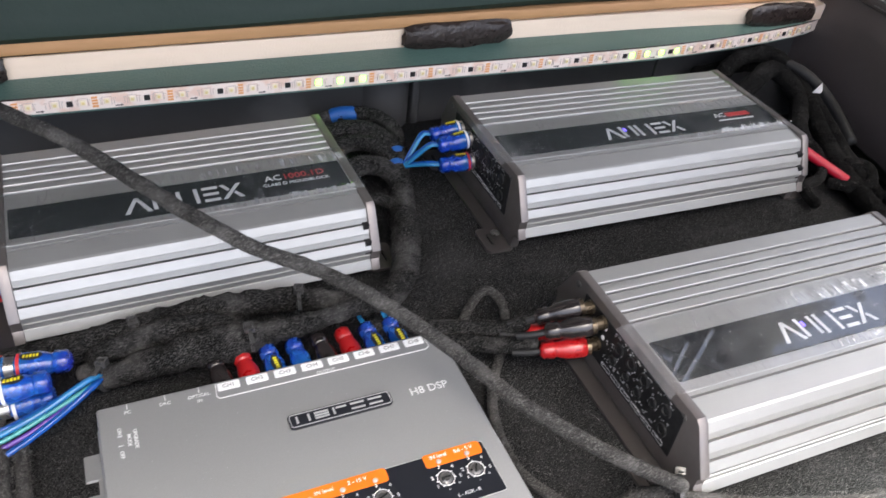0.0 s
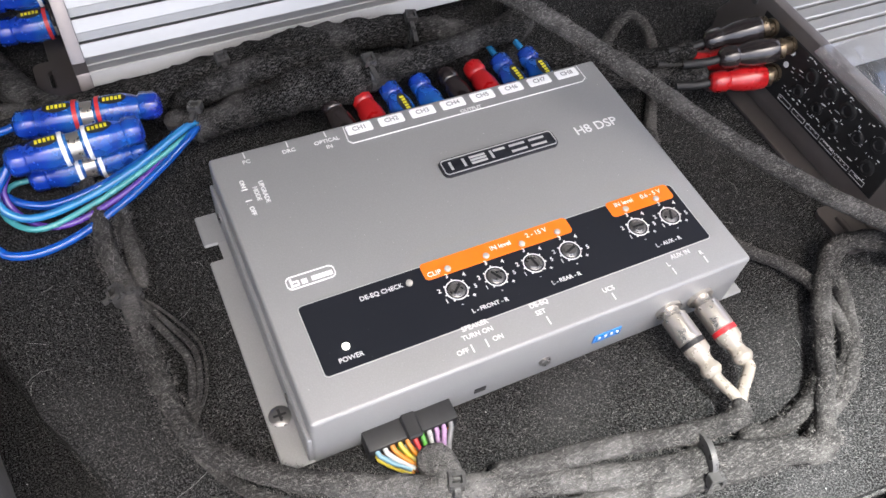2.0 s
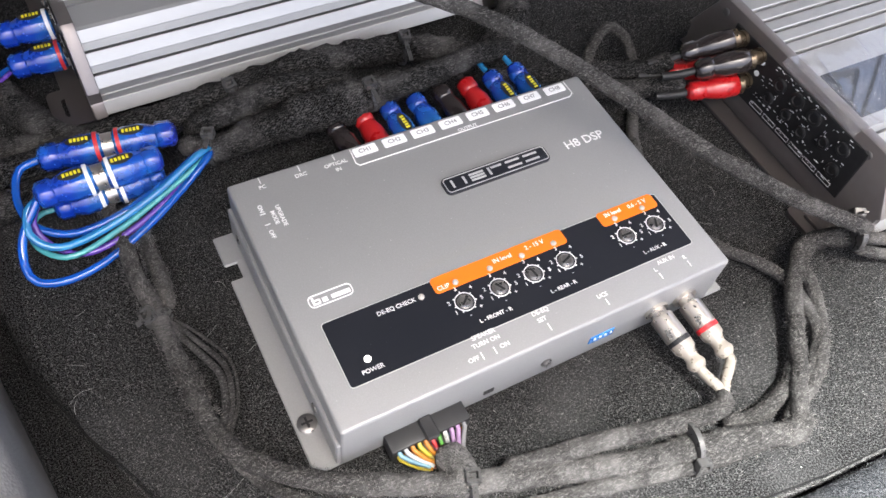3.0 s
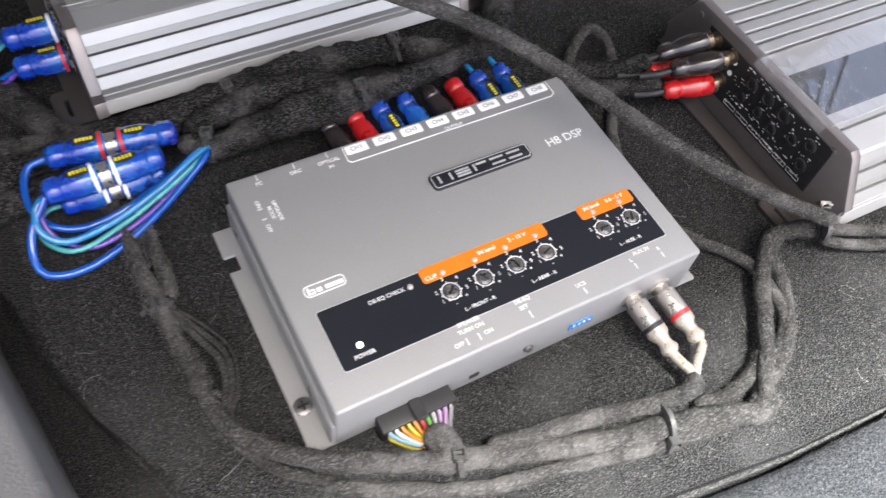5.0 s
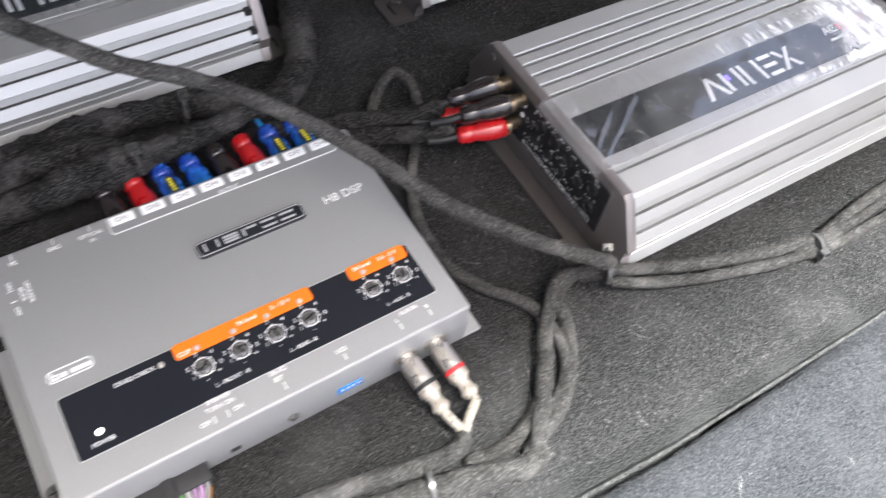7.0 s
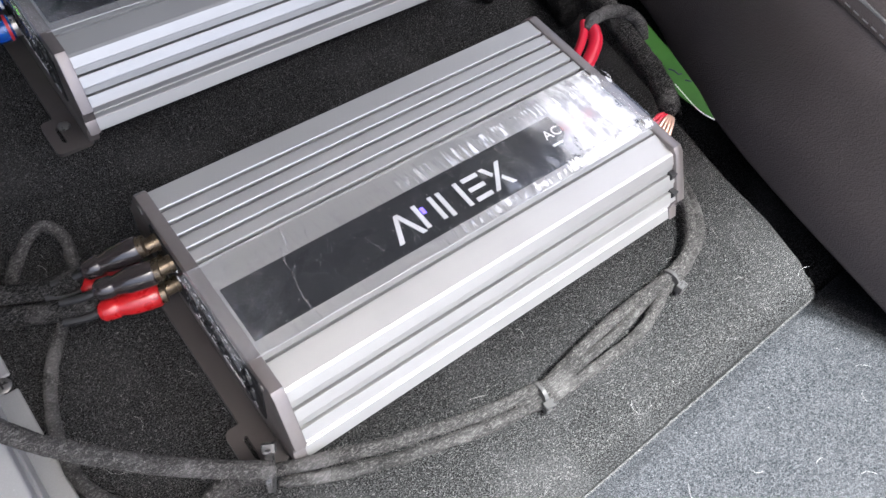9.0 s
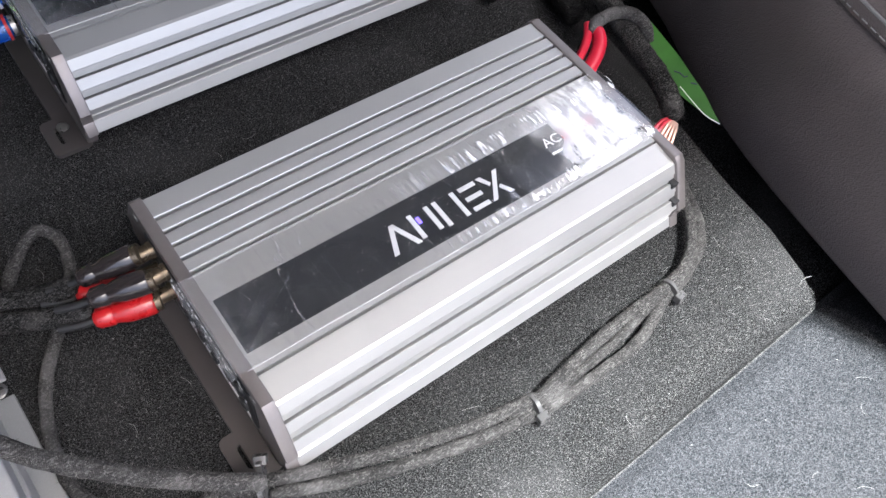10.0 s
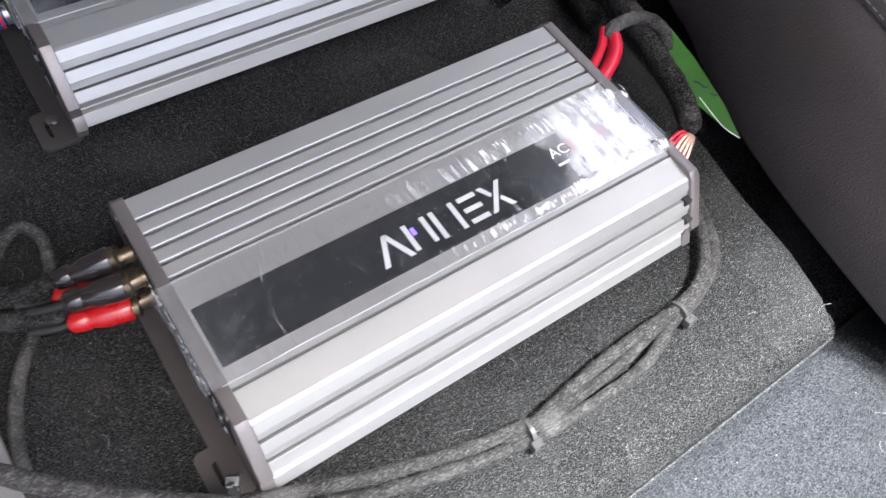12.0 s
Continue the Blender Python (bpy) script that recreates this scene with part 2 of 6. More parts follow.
DARK_GREEN = Mat("dark_green_leatherette", (0.01, 0.024, 0.018), 0.5, 0.0, 0.25)
DARK_GREEN.tint(DARK_GREEN.noise(8, 4, (0.15, 1, 1)), (0.03, 0.046, 0.038), 0.45, 0.7, 0.9).bump(DARK_GREEN.noise(60, 4), 0.001)
CREAM = Mat("cream_raw_edge", (0.84, 0.69, 0.55), 0.75)
CREAM.tint(CREAM.noise(60, 4, (0.1, 1, 1)), (0.62, 0.5, 0.36), 0.5, 0.8, 0.5).bump(CREAM.noise(500, 3), 0.0003)
PLYWOOD = Mat("tan_plywood_edge", (0.48, 0.27, 0.13), 0.65)
PLYWOOD.tint(PLYWOOD.noise(40, 5, (0.06, 1, 2)), (0.36, 0.2, 0.08), 0.4, 0.7, 0.8).bump(PLYWOOD.noise(300, 4, (0.1, 1, 1)), 0.0003)
GLUE_SHADE = Mat("dark_glue_and_shade", (0.022, 0.015, 0.013), 0.35)
GLUE_SHADE.gloss(GLUE_SHADE.noise(200, 3), 0.25, 0.5).bump(GLUE_SHADE.noise(140, 3), 0.002)
STRIP = Mat("white_led_tape", (0.8, 0.7, 0.64), 0.5)
STRIP.tint(STRIP.noise(70, 2), (0.72, 0.5, 0.4), 0.5, 0.62, 0.7)
LED_LENS = Mat("yellow_phosphor", (0.72, 0.6, 0.3), 0.35)
LED_LENS.gloss(LED_LENS.noise(300), 0.25, 0.4)
TRACE = Mat("grey_circuit_line", (0.42, 0.38, 0.36), 0.5)
TRACE.tint(TRACE.noise(200), (0.5, 0.33, 0.25), 0.45, 0.65)
LED_OFF = Mat("led_package", (0.8, 0.72, 0.55), 0.35)
LED_OFF.gloss(LED_OFF.noise(300), 0.3, 0.45)
COPPER_PAD = Mat("orange_copper_pad", (0.7, 0.33, 0.12), 0.4)
COPPER_PAD.gloss(COPPER_PAD.noise(300), 0.3, 0.5)
CARD = Mat("green_card", (0.026, 0.105, 0.011), 0.5)
CARD.tint(CARD.noise(40, 3), (0.04, 0.15, 0.016), 0.4, 0.7, 0.7)
INK = Mat("blue_pen_ink", (0.008, 0.012, 0.05), 0.5)
PILE = Mat("grey_carpet_fibre", (0.205, 0.203, 0.2), 0.95, 0.0, 0.03)
PILE.tint(PILE.island(), (0.022, 0.0218, 0.0215), 0.95, 0.25).tint(PILE.noise(600.0, 2.0), (0.008, 0.008, 0.0083), 0.48, 0.62, 0.8)
PILE_LOW = Mat("blue_grey_carpet_fibre", (0.116, 0.118, 0.124), 0.95, 0.0, 0.03)
PILE_LOW.tint(PILE_LOW.island(), (0.015, 0.016, 0.018), 0.92, 0.2).tint(PILE_LOW.noise(500.0, 2.0), (0.03, 0.032, 0.036), 0.5, 0.66, 0.6)
LINT = Mat("pale_lint", (0.26, 0.26, 0.25), 0.9)
LINT.tint(LINT.noise(500), (0.3, 0.3, 0.3), 0.4, 0.7)


def glowing(name, color, strength):
    m = Mat(name, color, 0.4)
    m.b.inputs["Emission Color"].default_value = (*color, 1)
    m.b.inputs["Emission Strength"].default_value = strength
    return m


LED_GREEN = glowing("lit_yellow_green_led", (0.25, 1.0, 0.04), 2.5)
VIOLET_GLOW = glowing("violet_glow", (0.12, 0.08, 0.7), 0.6)
LED_WHITE = glowing("lit_white_led", (1.0, 0.96, 0.85), 0.8)

BADGE_SILVER = Mat("dull_silver_relief", (0.5, 0.5, 0.5), 0.4, 0.3)
BADGE_SILVER.gloss(BADGE_SILVER.noise(300), 0.32, 0.5)
LENS = Mat("clear_lens", (0.4, 0.38, 0.35), 0.2)
LENS.gloss(LENS.noise(300), 0.12, 0.3)

# clear film; glints on crumpled edges and glare on the loose end painted white
def film_material(name, loose, glints, shine):
    m = Mat(name, (1, 1, 1), 0.06)
    t = m.t
    clear, gloss, haze = (t.nodes.new("ShaderNodeBsdf" + k) for k in ("Transparent", "Glossy", "Diffuse"))
    mix, milk, fres = t.nodes.new("ShaderNodeMixShader"), t.nodes.new("ShaderNodeMixShader"), t.nodes.new("ShaderNodeLayerWeight")
    fres.inputs["Blend"].default_value = 0.5
    clear.inputs["Color"].default_value = (0.97, 0.97, 0.97, 1)
    gloss.inputs["Roughness"].default_value = 0.05
    haze.inputs["Color"].default_value = (0.82, 0.83, 0.85, 1)
    bump = t.nodes.new("ShaderNodeBump")
    bump.inputs["Distance"].default_value = 0.0002
    m.link(m.noise(70, 2), bump.inputs["Height"])
    for node in (gloss, fres):
        m.link(bump.outputs["Normal"], node.inputs["Normal"])

    def calc(op, a, b):
        n = t.nodes.new("ShaderNodeMath")
        n.operation = op
        for socket, v in zip(n.inputs, (a, b)):
            if isinstance(v, (int, float)):
                socket.default_value = v
            else:
                m.link(v, socket)
        return n.outputs["Value"]

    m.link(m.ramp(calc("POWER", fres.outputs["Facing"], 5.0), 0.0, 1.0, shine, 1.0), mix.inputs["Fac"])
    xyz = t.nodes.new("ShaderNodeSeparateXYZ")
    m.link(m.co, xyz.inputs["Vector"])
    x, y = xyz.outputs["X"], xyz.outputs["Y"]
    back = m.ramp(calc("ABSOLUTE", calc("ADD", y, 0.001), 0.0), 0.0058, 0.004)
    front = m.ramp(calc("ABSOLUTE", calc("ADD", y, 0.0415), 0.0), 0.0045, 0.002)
    # pale streaks painted where the crinkled edges glint
    streaks = m.ramp(m.noise(230, 2, (1.5, 0.18, 1)), 0.54, 0.59, 0.02, glints)
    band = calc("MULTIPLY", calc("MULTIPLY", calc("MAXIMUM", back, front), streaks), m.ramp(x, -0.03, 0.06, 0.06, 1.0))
    # milky white painted for the window's glare near the loose end
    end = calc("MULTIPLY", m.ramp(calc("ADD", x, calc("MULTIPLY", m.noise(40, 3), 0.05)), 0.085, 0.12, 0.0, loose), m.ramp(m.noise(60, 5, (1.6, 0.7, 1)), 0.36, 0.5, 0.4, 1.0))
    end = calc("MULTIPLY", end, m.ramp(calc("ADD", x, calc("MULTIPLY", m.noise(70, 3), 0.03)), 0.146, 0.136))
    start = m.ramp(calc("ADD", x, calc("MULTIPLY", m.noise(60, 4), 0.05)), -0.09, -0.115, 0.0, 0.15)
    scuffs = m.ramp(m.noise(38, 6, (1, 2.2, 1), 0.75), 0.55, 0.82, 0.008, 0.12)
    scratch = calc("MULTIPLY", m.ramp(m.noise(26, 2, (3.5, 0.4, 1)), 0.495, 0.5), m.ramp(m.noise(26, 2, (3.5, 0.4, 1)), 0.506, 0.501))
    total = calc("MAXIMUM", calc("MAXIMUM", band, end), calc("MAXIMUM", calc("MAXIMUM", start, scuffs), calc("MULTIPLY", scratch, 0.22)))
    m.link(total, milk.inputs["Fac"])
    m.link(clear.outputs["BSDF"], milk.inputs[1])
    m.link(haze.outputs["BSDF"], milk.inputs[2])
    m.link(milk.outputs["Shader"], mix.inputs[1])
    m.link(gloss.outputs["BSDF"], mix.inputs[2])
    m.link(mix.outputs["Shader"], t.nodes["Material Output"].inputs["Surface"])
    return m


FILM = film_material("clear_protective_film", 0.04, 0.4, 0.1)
FILM_LOOSE_GLARE = film_material("loose_film_with_glare", 0.85, 0.85, 0.1)

# ---- mesh helpers ----
def finish(bm, name, material, parent=None, smooth=None):
    bmesh.ops.recalc_face_normals(bm, faces=bm.faces[:])
    me = bpy.data.meshes.new(name)
    bm.to_mesh(me)
    bm.free()
    me.materials.append(material.m)
    ob = new(name, me)
    if smooth is not None and smooth > 0:
        me.shade_smooth()
        me.set_sharp_from_angle(angle=radians(smooth))
    if parent is not None:
        ob.parent = parent
    return ob


def part(name, bm, material, parent, label="", smooth=35):
    ob = finish(bm, name, material, parent, smooth)
    return tagged(ob, label) if label else ob


def thing(name, m, label, category, group="", kind=""):
    """An Empty at the base of a thing."""
    ob = new(name)
    ob.empty_display_size = 0.02
    ob.matrix_world = m
    return tagged(ob, label, category, group, kind)


def box(x0, x1, y0, y1, z0, z1, bevel=0.0, seg=2, bm=None):
    bm = bm or bmesh.new()
    made = bmesh.ops.create_cube(bm, size=1.0)["verts"]
    for v in made:
        v.co = Vector(((x0 + x1) / 2 + v.co.x * (x1 - x0), (y0 + y1) / 2 + v.co.y * (y1 - y0), (z0 + z1) / 2 + v.co.z * (z1 - z0)))
    if bevel:
        edges = {e for v in made for e in v.link_edges}
        bmesh.ops.bevel(bm, geom=list(edges), offset=bevel, segments=seg, affect="EDGES", profile=0.5)
    return bm


def prism(outline, lo, hi, axis="x", bm=None, bevel=0.0, taper=None):
    """Extrudes an outline of (a, b) pairs along an axis: x takes (y, z), z takes (x, y), y takes (x, z)."""
    bm = bm or bmesh.new()

    def place(a, b, s):
        return {"x": (s, a, b), "z": (a, b, s), "y": (a, s, b)}[axis]

    ends = [[bm.verts.new(place(a, b, s)) for a, b in outline] for s in (lo, hi)]
    for k in range(len(outline)):
        n = (k + 1) % len(outline)
        bm.faces.new((ends[0][k], ends[0][n], ends[1][n], ends[1][k]))
    caps = [bm.faces.new(ends[0]), bm.faces.new(ends[1])]
    if bevel:
        bmesh.ops.bevel(bm, geom=[e for f in caps for e in f.edges], offset=bevel, segments=2, affect="EDGES", profile=0.5)
    return bm


def rounded(x0, x1, y0, y1, r, n=5):
    out = []
    for cx, cy, a in ((x1 - r, y1 - r, 0), (x0 + r, y1 - r, 90), (x0 + r, y0 + r, 180), (x1 - r, y0 + r, 270)):
        out += [(cx + r * math.cos(radians(a + 90 * k / n)), cy + r * math.sin(radians(a + 90 * k / n))) for k in range(n + 1)]
    return out


def lathe(profile, start, way, seg=20, bm=None):
    """Turns (distance, radius) pairs about the axis that leaves start along way."""
    bm = bm or bmesh.new()
    way = Vector(way).normalized()
    side = way.orthogonal().normalized()
    up = way.cross(side)
    rings = []
    for s, r in profile:
        c = Vector(start) + way * s
        rings.append([bm.verts.new(c + (side * math.cos(2 * math.pi * k / seg) + up * math.sin(2 * math.pi * k / seg)) * max(r, 1e-5)) for k in range(seg)])
    for a, b in zip(rings, rings[1:]):
        for k in range(seg):
            bm.faces.new((a[k], a[(k + 1) % seg], b[(k + 1) % seg], b[k]))
    bm.faces.new(rings[0])
    bm.faces.new(rings[-1])
    return bm


def spline(points, step=0.004):
    """Even points on a smooth curve through the given ones."""
    p = [Vector(q) for q in points]
    p = [2 * p[0] - p[1]] + p + [2 * p[-1] - p[-2]]
    raw = []
    for k in range(1, len(p) - 2):
        a, b, c, d = p[k - 1 : k + 3]
        n = max(3, int((c - b).length / step * 2))
        for j in range(n):
            u = j / n
            raw.append(0.5 * (2 * b + (c - a) * u + (2 * a - 5 * b + 4 * c - d) * u * u + (3 * b - a - 3 * c + d) * u ** 3))
    raw.append(p[-2])
    out, gone = [raw[0]], 0.0
    for a, b in zip(raw, raw[1:]):
        gone += (b - a).length
        if gone >= step:
            out.append(b)
            gone = 0.0
    if (out[-1] - raw[-1]).length > step * 0.3:
        out.append(raw[-1])
    return out


def tube(points, radius, seg=12, lump=0.0, step=0.004, ends=True, seed=0.0, grow=None, bm=None, flat=1.0):
    """A tube along a smooth curve; lump: uneven wrapping, as a share of the radius; grow: radius factors along the way."""
    bm = bm or bmesh.new()
    line = spline(points, step)
    side, rings = None, []
    for k, c in enumerate(line):
        way = (line[min(k + 1, len(line) - 1)] - line[max(k - 1, 0)]).normalized()
        side = (way.orthogonal() if side is None else side - way * side.dot(way)).normalized()
        up = way.cross(side)
        u = k / max(1, len(line) - 1)
        g = 1.0
        if grow:
            f = u * (len(grow) - 1)
            i = min(int(f), len(grow) - 2)
            g = grow[i] + (grow[i + 1] - grow[i]) * (f - i)
        ring = []
        for j in range(seg):
            a = 2 * math.pi * j / seg
            d = side * math.cos(a) + up * math.sin(a)
            q = c + d * radius
            r = radius * g
            if lump:
                r *= 1 + lump * noise.noise(q * 90 + Vector((seed, 0, 0))) + lump * 0.6 * noise.noise(q * 320 + Vector((0, seed, 0))) + lump * 0.4 * noise.noise(q * 800 + Vector((seed, seed, 0)))
                r *= 1 + lump * 0.55 * (((u * len(line) * step / 0.013 + j / seg + seed) % 1.0) - 0.5)
            d2 = d * r * (1.0 if not lump else 0.45 if k in (0, len(line) - 1) else 0.85 if k in (1, len(line) - 2) else 1.0)
            d2.z *= flat
            ring.append(bm.verts.new(c + d2))
        rings.append(ring)
    uv = bm.loops.layers.uv.verify()
    gone = seed * 0.013
    for k, (a, b) in enumerate(zip(rings, rings[1:])):
        run = (line[k + 1] - line[k]).length
        for j in range(seg):
            face = bm.faces.new((a[j], a[(j + 1) % seg], b[(j + 1) % seg], b[j]))
            for loop, q in zip(face.loops, ((gone, j), (gone, j + 1), (gone + run, j + 1), (gone + run, j))):
                loop[uv].uv = (q[0], q[1] / seg)
        gone += run
    if ends:
        bm.faces.new(rings[0])
        bm.faces.new(rings[-1])
    return bm


def fuzz(points, radius, count, seed, length=0.0022, width=0.00009):
    """Stray fibres standing off a fleece-wrapped cable."""
    rng = random.Random(seed)
    line = spline(points, 0.003)
    verts, faces = [], []
    for k in range(count):
        i = rng.randrange(len(line) - 1)
        c = line[i].lerp(line[i + 1], rng.random())
        way = (line[i + 1] - line[i]).normalized()
        side = way.orthogonal().normalized()
        a = rng.random() * 2 * math.pi
        out = side * math.cos(a) + way.cross(side) * math.sin(a)
        d = (out * rng.uniform(0.2, 0.9) + way * rng.uniform(-1, 1) + way.cross(out) * rng.uniform(-0.6, 0.6)).normalized()
        l = length * rng.uniform(0.5, 1.5)
        base = c + out * radius * 0.97
        w = d.cross(out).normalized() * width
        n = len(verts)
        verts += [base - w, base + w, base + d * l]
        faces.append((n, n + 1, n + 2))
    me = bpy.data.meshes.new("fibre_fuzz")
    me.from_pydata([tuple(v) for v in verts], [], faces)
    return me


def lettering(text, x, y, z, size, parent, material, turn=0.0, align="CENTER", m=None, name="lettering", thick=0.0):
    cu = bpy.data.curves.new(name, "FONT")
    cu.body, cu.size, cu.align_x, cu.align_y = text, size, align, "CENTER"
    cu.extrude, cu.offset = 0.00008, thick
    cu.resolution_u = 3
    tmp = bpy.data.objects.new(name, cu)
    scene.collection.objects.link(tmp)
    me = bpy.data.meshes.new_from_object(tmp.evaluated_get(bpy.context.evaluated_depsgraph_get()))
    bpy.data.objects.remove(tmp)
    bpy.data.curves.remove(cu)
    me.name = name
    me.materials.clear()
    me.materials.append(material.m)
    ob = new(name, me)
    ob.parent = parent
    ob.matrix_basis = m if m is not None else pose(x, y, z, 0, 0, turn)
    return ob


def bars(rows, z, bm=None, h=0.00016):
    """Flat bars (x0, x1, y0, y1) of print."""
    bm = bm or bmesh.new()
    for x0, x1, y0, y1 in rows:
        box(x0, x1, y0, y1, z - h, z + h, bm=bm)
    return bm


def slanted(quads, z, h=0.00016, bm=None):
    """Flat four-cornered shapes of print, each four (x, y)."""
    bm = bm or bmesh.new()
    for q in quads:
        prism(q, z - h, z + h, "z", bm)
    return bm

# ---- the boot: floor, walls, trim ----
def setting(name, bm, material, label, smooth=40):
    return tagged(finish(bm, name, material, None, smooth), label, name.split("_")[0], "", "structure")


BOARD = [(0.607, -0.1025), (0.6125, -0.083), (0.621, -0.05), (0.625, -0.0107), (0.634, 0.035), (0.647, 0.1), (0.665, 0.2), (0.67, 0.443), (-0.145, 0.443), (-0.128, 0.2),
         (-0.113, 0.141), (-0.1056, 0.099), (-0.09, 0.059), (-0.0755, 0.03), (-0.068, 0.005), (-0.045, -0.035), (0.0, -0.057), (0.0624, -0.0735),
         (0.131, -0.088), (0.197, -0.097), (0.263, -0.101), (0.42, -0.103)]
FRONT = [[-0.1, -0.068, -0.045, 0.0, 0.0624, 0.131, 0.197, 0.263, 0.42, 0.607, 0.6125, 0.625, 0.634], [0.09, 0.005, -0.035, -0.057, -0.0735, -0.088, -0.097, -0.101, -0.103, -0.1025, -0.083, -0.0107, 0.035]]
board = prism(BOARD, -0.0235, 0.0, "z")
bmesh.ops.bevel(board, geom=[e for e in board.edges if all(v.co.z > -0.001 for v in e.verts)], offset=0.011, segments=5, affect="EDGES", profile=0.5)
setting("floor", board, CARPET, "raised boot floor board wrapped in black felt carpet")
setting("floor_deep", box(-0.7, 0.3, -0.4, 0.47, -0.16, -0.04), CARPET, "black carpet in the sunken strip beside the raised board")
setting("floor_gap", box(0.3, 1.1, -0.4, 0.47, -0.16, -0.062), CARPET, "black carpet deep in the gap beside the side panel")


def low_level(x, y):
    """Height of the lower carpet: a rounded lip along the gap in front of the board, falling away beside the side panel."""
    away = np.interp(np.minimum(x, 0.607), *FRONT) - y
    shut = np.interp(x, [0.15, 0.42], [0.0, 1.0])
    z = np.interp(away, [0.0, 0.0016, 0.002, 0.004, 0.009, 0.02], [-0.1, -0.1, -0.033, -0.0255, -0.0208, -0.0185]) * (1 - shut) + np.interp(away, [0.0, 0.0025, 0.008], [-0.0228, -0.0222, -0.0188]) * shut
    gap = np.clip((x - 0.575) / 0.06, 0, 1) * np.clip((y + 0.175) / 0.08, 0, 1)
    return z - 0.034 * gap * gap * (3 - 2 * gap)


low = bmesh.new()
rows = []
for away in (0.0016, 0.002, 0.003, 0.004, 0.006, 0.009, 0.014, 0.02, *np.linspace(0.025, 0.32, 30)):
    spots = [(x, float(np.interp(min(x, 0.607), *FRONT)) - away + 0.004 * float(np.interp(x, [0.15, 0.42], [0, 1])) * (away < 0.004)) for x in np.linspace(-0.02, 0.72, 112)]
    rows.append([low.verts.new((x, y, float(low_level(x, y)))) for x, y in spots])
for a, b in zip(rows, rows[1:]):
    for k in range(len(a) - 1):
        low.faces.new((a[k], a[k + 1], b[k + 1], b[k]))
skirt = [low.verts.new((v.co.x, v.co.y, -0.119)) for v in rows[-1]]
for k in range(len(skirt) - 1):
    low.faces.new((rows[-1][k], rows[-1][k + 1], skirt[k + 1], skirt[k]))
setting("floor_lower", low, CARPET_LOW, "lower blue-grey speckled carpet beside the raised board")

back = box(-0.7, 1.1, 0.445, 0.47, -0.16, 0.86)
box(0.2995, 0.3075, 0.4335, 0.4455, -0.01, 0.0605, 0.003, bm=back)
prism([(0.25, 0.4452), (0.256, 0.436), (0.266, 0.43), (0.28, 0.4275), (0.29, 0.43), (0.297, 0.437), (0.2985, 0.4452)], -0.01, 0.0605, "z", back)
box(0.588, 0.5915, 0.4425, 0.4455, -0.01, 0.13, 0.0005, bm=back)
box(-0.3, 0.262, 0.441, 0.4455, 0.004, 0.12, 0.002, bm=back)
setting("wall_back", back, TRIM, "dusty black plastic trim at the back of the boot")

SIDE = [(0.622, -0.32), (0.63, -0.22), (0.6465, -0.11), (0.6675, 0.0), (0.695, 0.08), (0.727, 0.153), (0.765, 0.3), (0.785, 0.47)]
RISE = [(-0.13, 0.062), (-0.035, 0.06), (-0.022, 0.03), (-0.017, 0.006), (-0.0155, 0.0015), (-0.0125, 0.0), (0.03, 0.002), (0.085, 0.001), (0.112, 0.0), (0.114, 0.003), (0.116, 0.0), (0.124, 0.0), (0.1255, 0.002), (0.127, 0.0005), (0.137, 0.005), (0.144, 0.013), (0.15, 0.03), (0.152, 0.05), (0.14, 0.07), (-0.13, 0.07)]
side = bmesh.new()
walls = []
line = spline([(x, y, 0) for x, y in SIDE], 0.02)
for c in line:
    walls.append([side.verts.new((c.x + o, c.y, z)) for z, o in RISE])
for a, b in zip(walls, walls[1:]):
    for k in range(len(RISE)):
        side.faces.new((a[k], a[(k + 1) % len(RISE)], b[(k + 1) % len(RISE)], b[k]))
side.faces.new(walls[0]), side.faces.new(walls[-1])
wall_right = setting("wall_right", side, LEATHER, "dark brown grained leatherette side panel with a stitched seam", 60)
stitch = bmesh.new()
for a, b in zip(line[4:30], line[5:31]):
    for k in range(4):
        p, q = a.lerp(b, (k + 0.2) / 4), a.lerp(b, (k + 0.8) / 4)
        lathe([(0, 0.0004), ((q - p).length, 0.0004)], (p.x - 0.0002, p.y, 0.1185), q - p, 6, stitch)
part("piping", tube([(c.x + 0.0008, c.y, 0.1256) for c in line], 0.0011, 8, 0.0, 0.02), GREY_TRIM, wall_right, "pale piping along the seam")
part("stitching", stitch, LINT, wall_right, "pale stitched thread")
# unseen wall, added to block light from this side
setting("wall_left", box(-0.72, -0.7, -0.3, 0.47, -0.16, 0.86), TRIM, "unseen black wall added on the far side of the boot")
# unseen roof sheet, its slanting edge set to cut off the sun
setting("ceiling", prism([(-0.72, -0.19), (0.1, -0.3), (0.35, -0.285), (0.9, -0.27), (0.9, 0.47), (-0.72, 0.47)], 0.85, 0.87, "z"), ROOF, "unseen grey roof sheet added to shade the boot")
# unseen pillars and rail, added to frame the light from the side window
upper = box(0.87, 0.9, -0.02, 0.47, 0.7, 0.86)
box(0.8, 0.9, 0.4, 0.445, 0.18, 0.86, bm=upper)
box(0.84, 0.9, -0.09, -0.02, 0.15, 0.86, bm=upper)
setting("wall_right_upper", upper, TRIM, "unseen black pillars and rail added round the side window")

# unseen ground, kept pale to bounce light onto the amplifier flanks
setting("ground", box(-15, 15, -15, 15, -0.75, -0.7), BOUNCE_GROUND, "unseen pale ground added to bounce light in at the open tailgate")

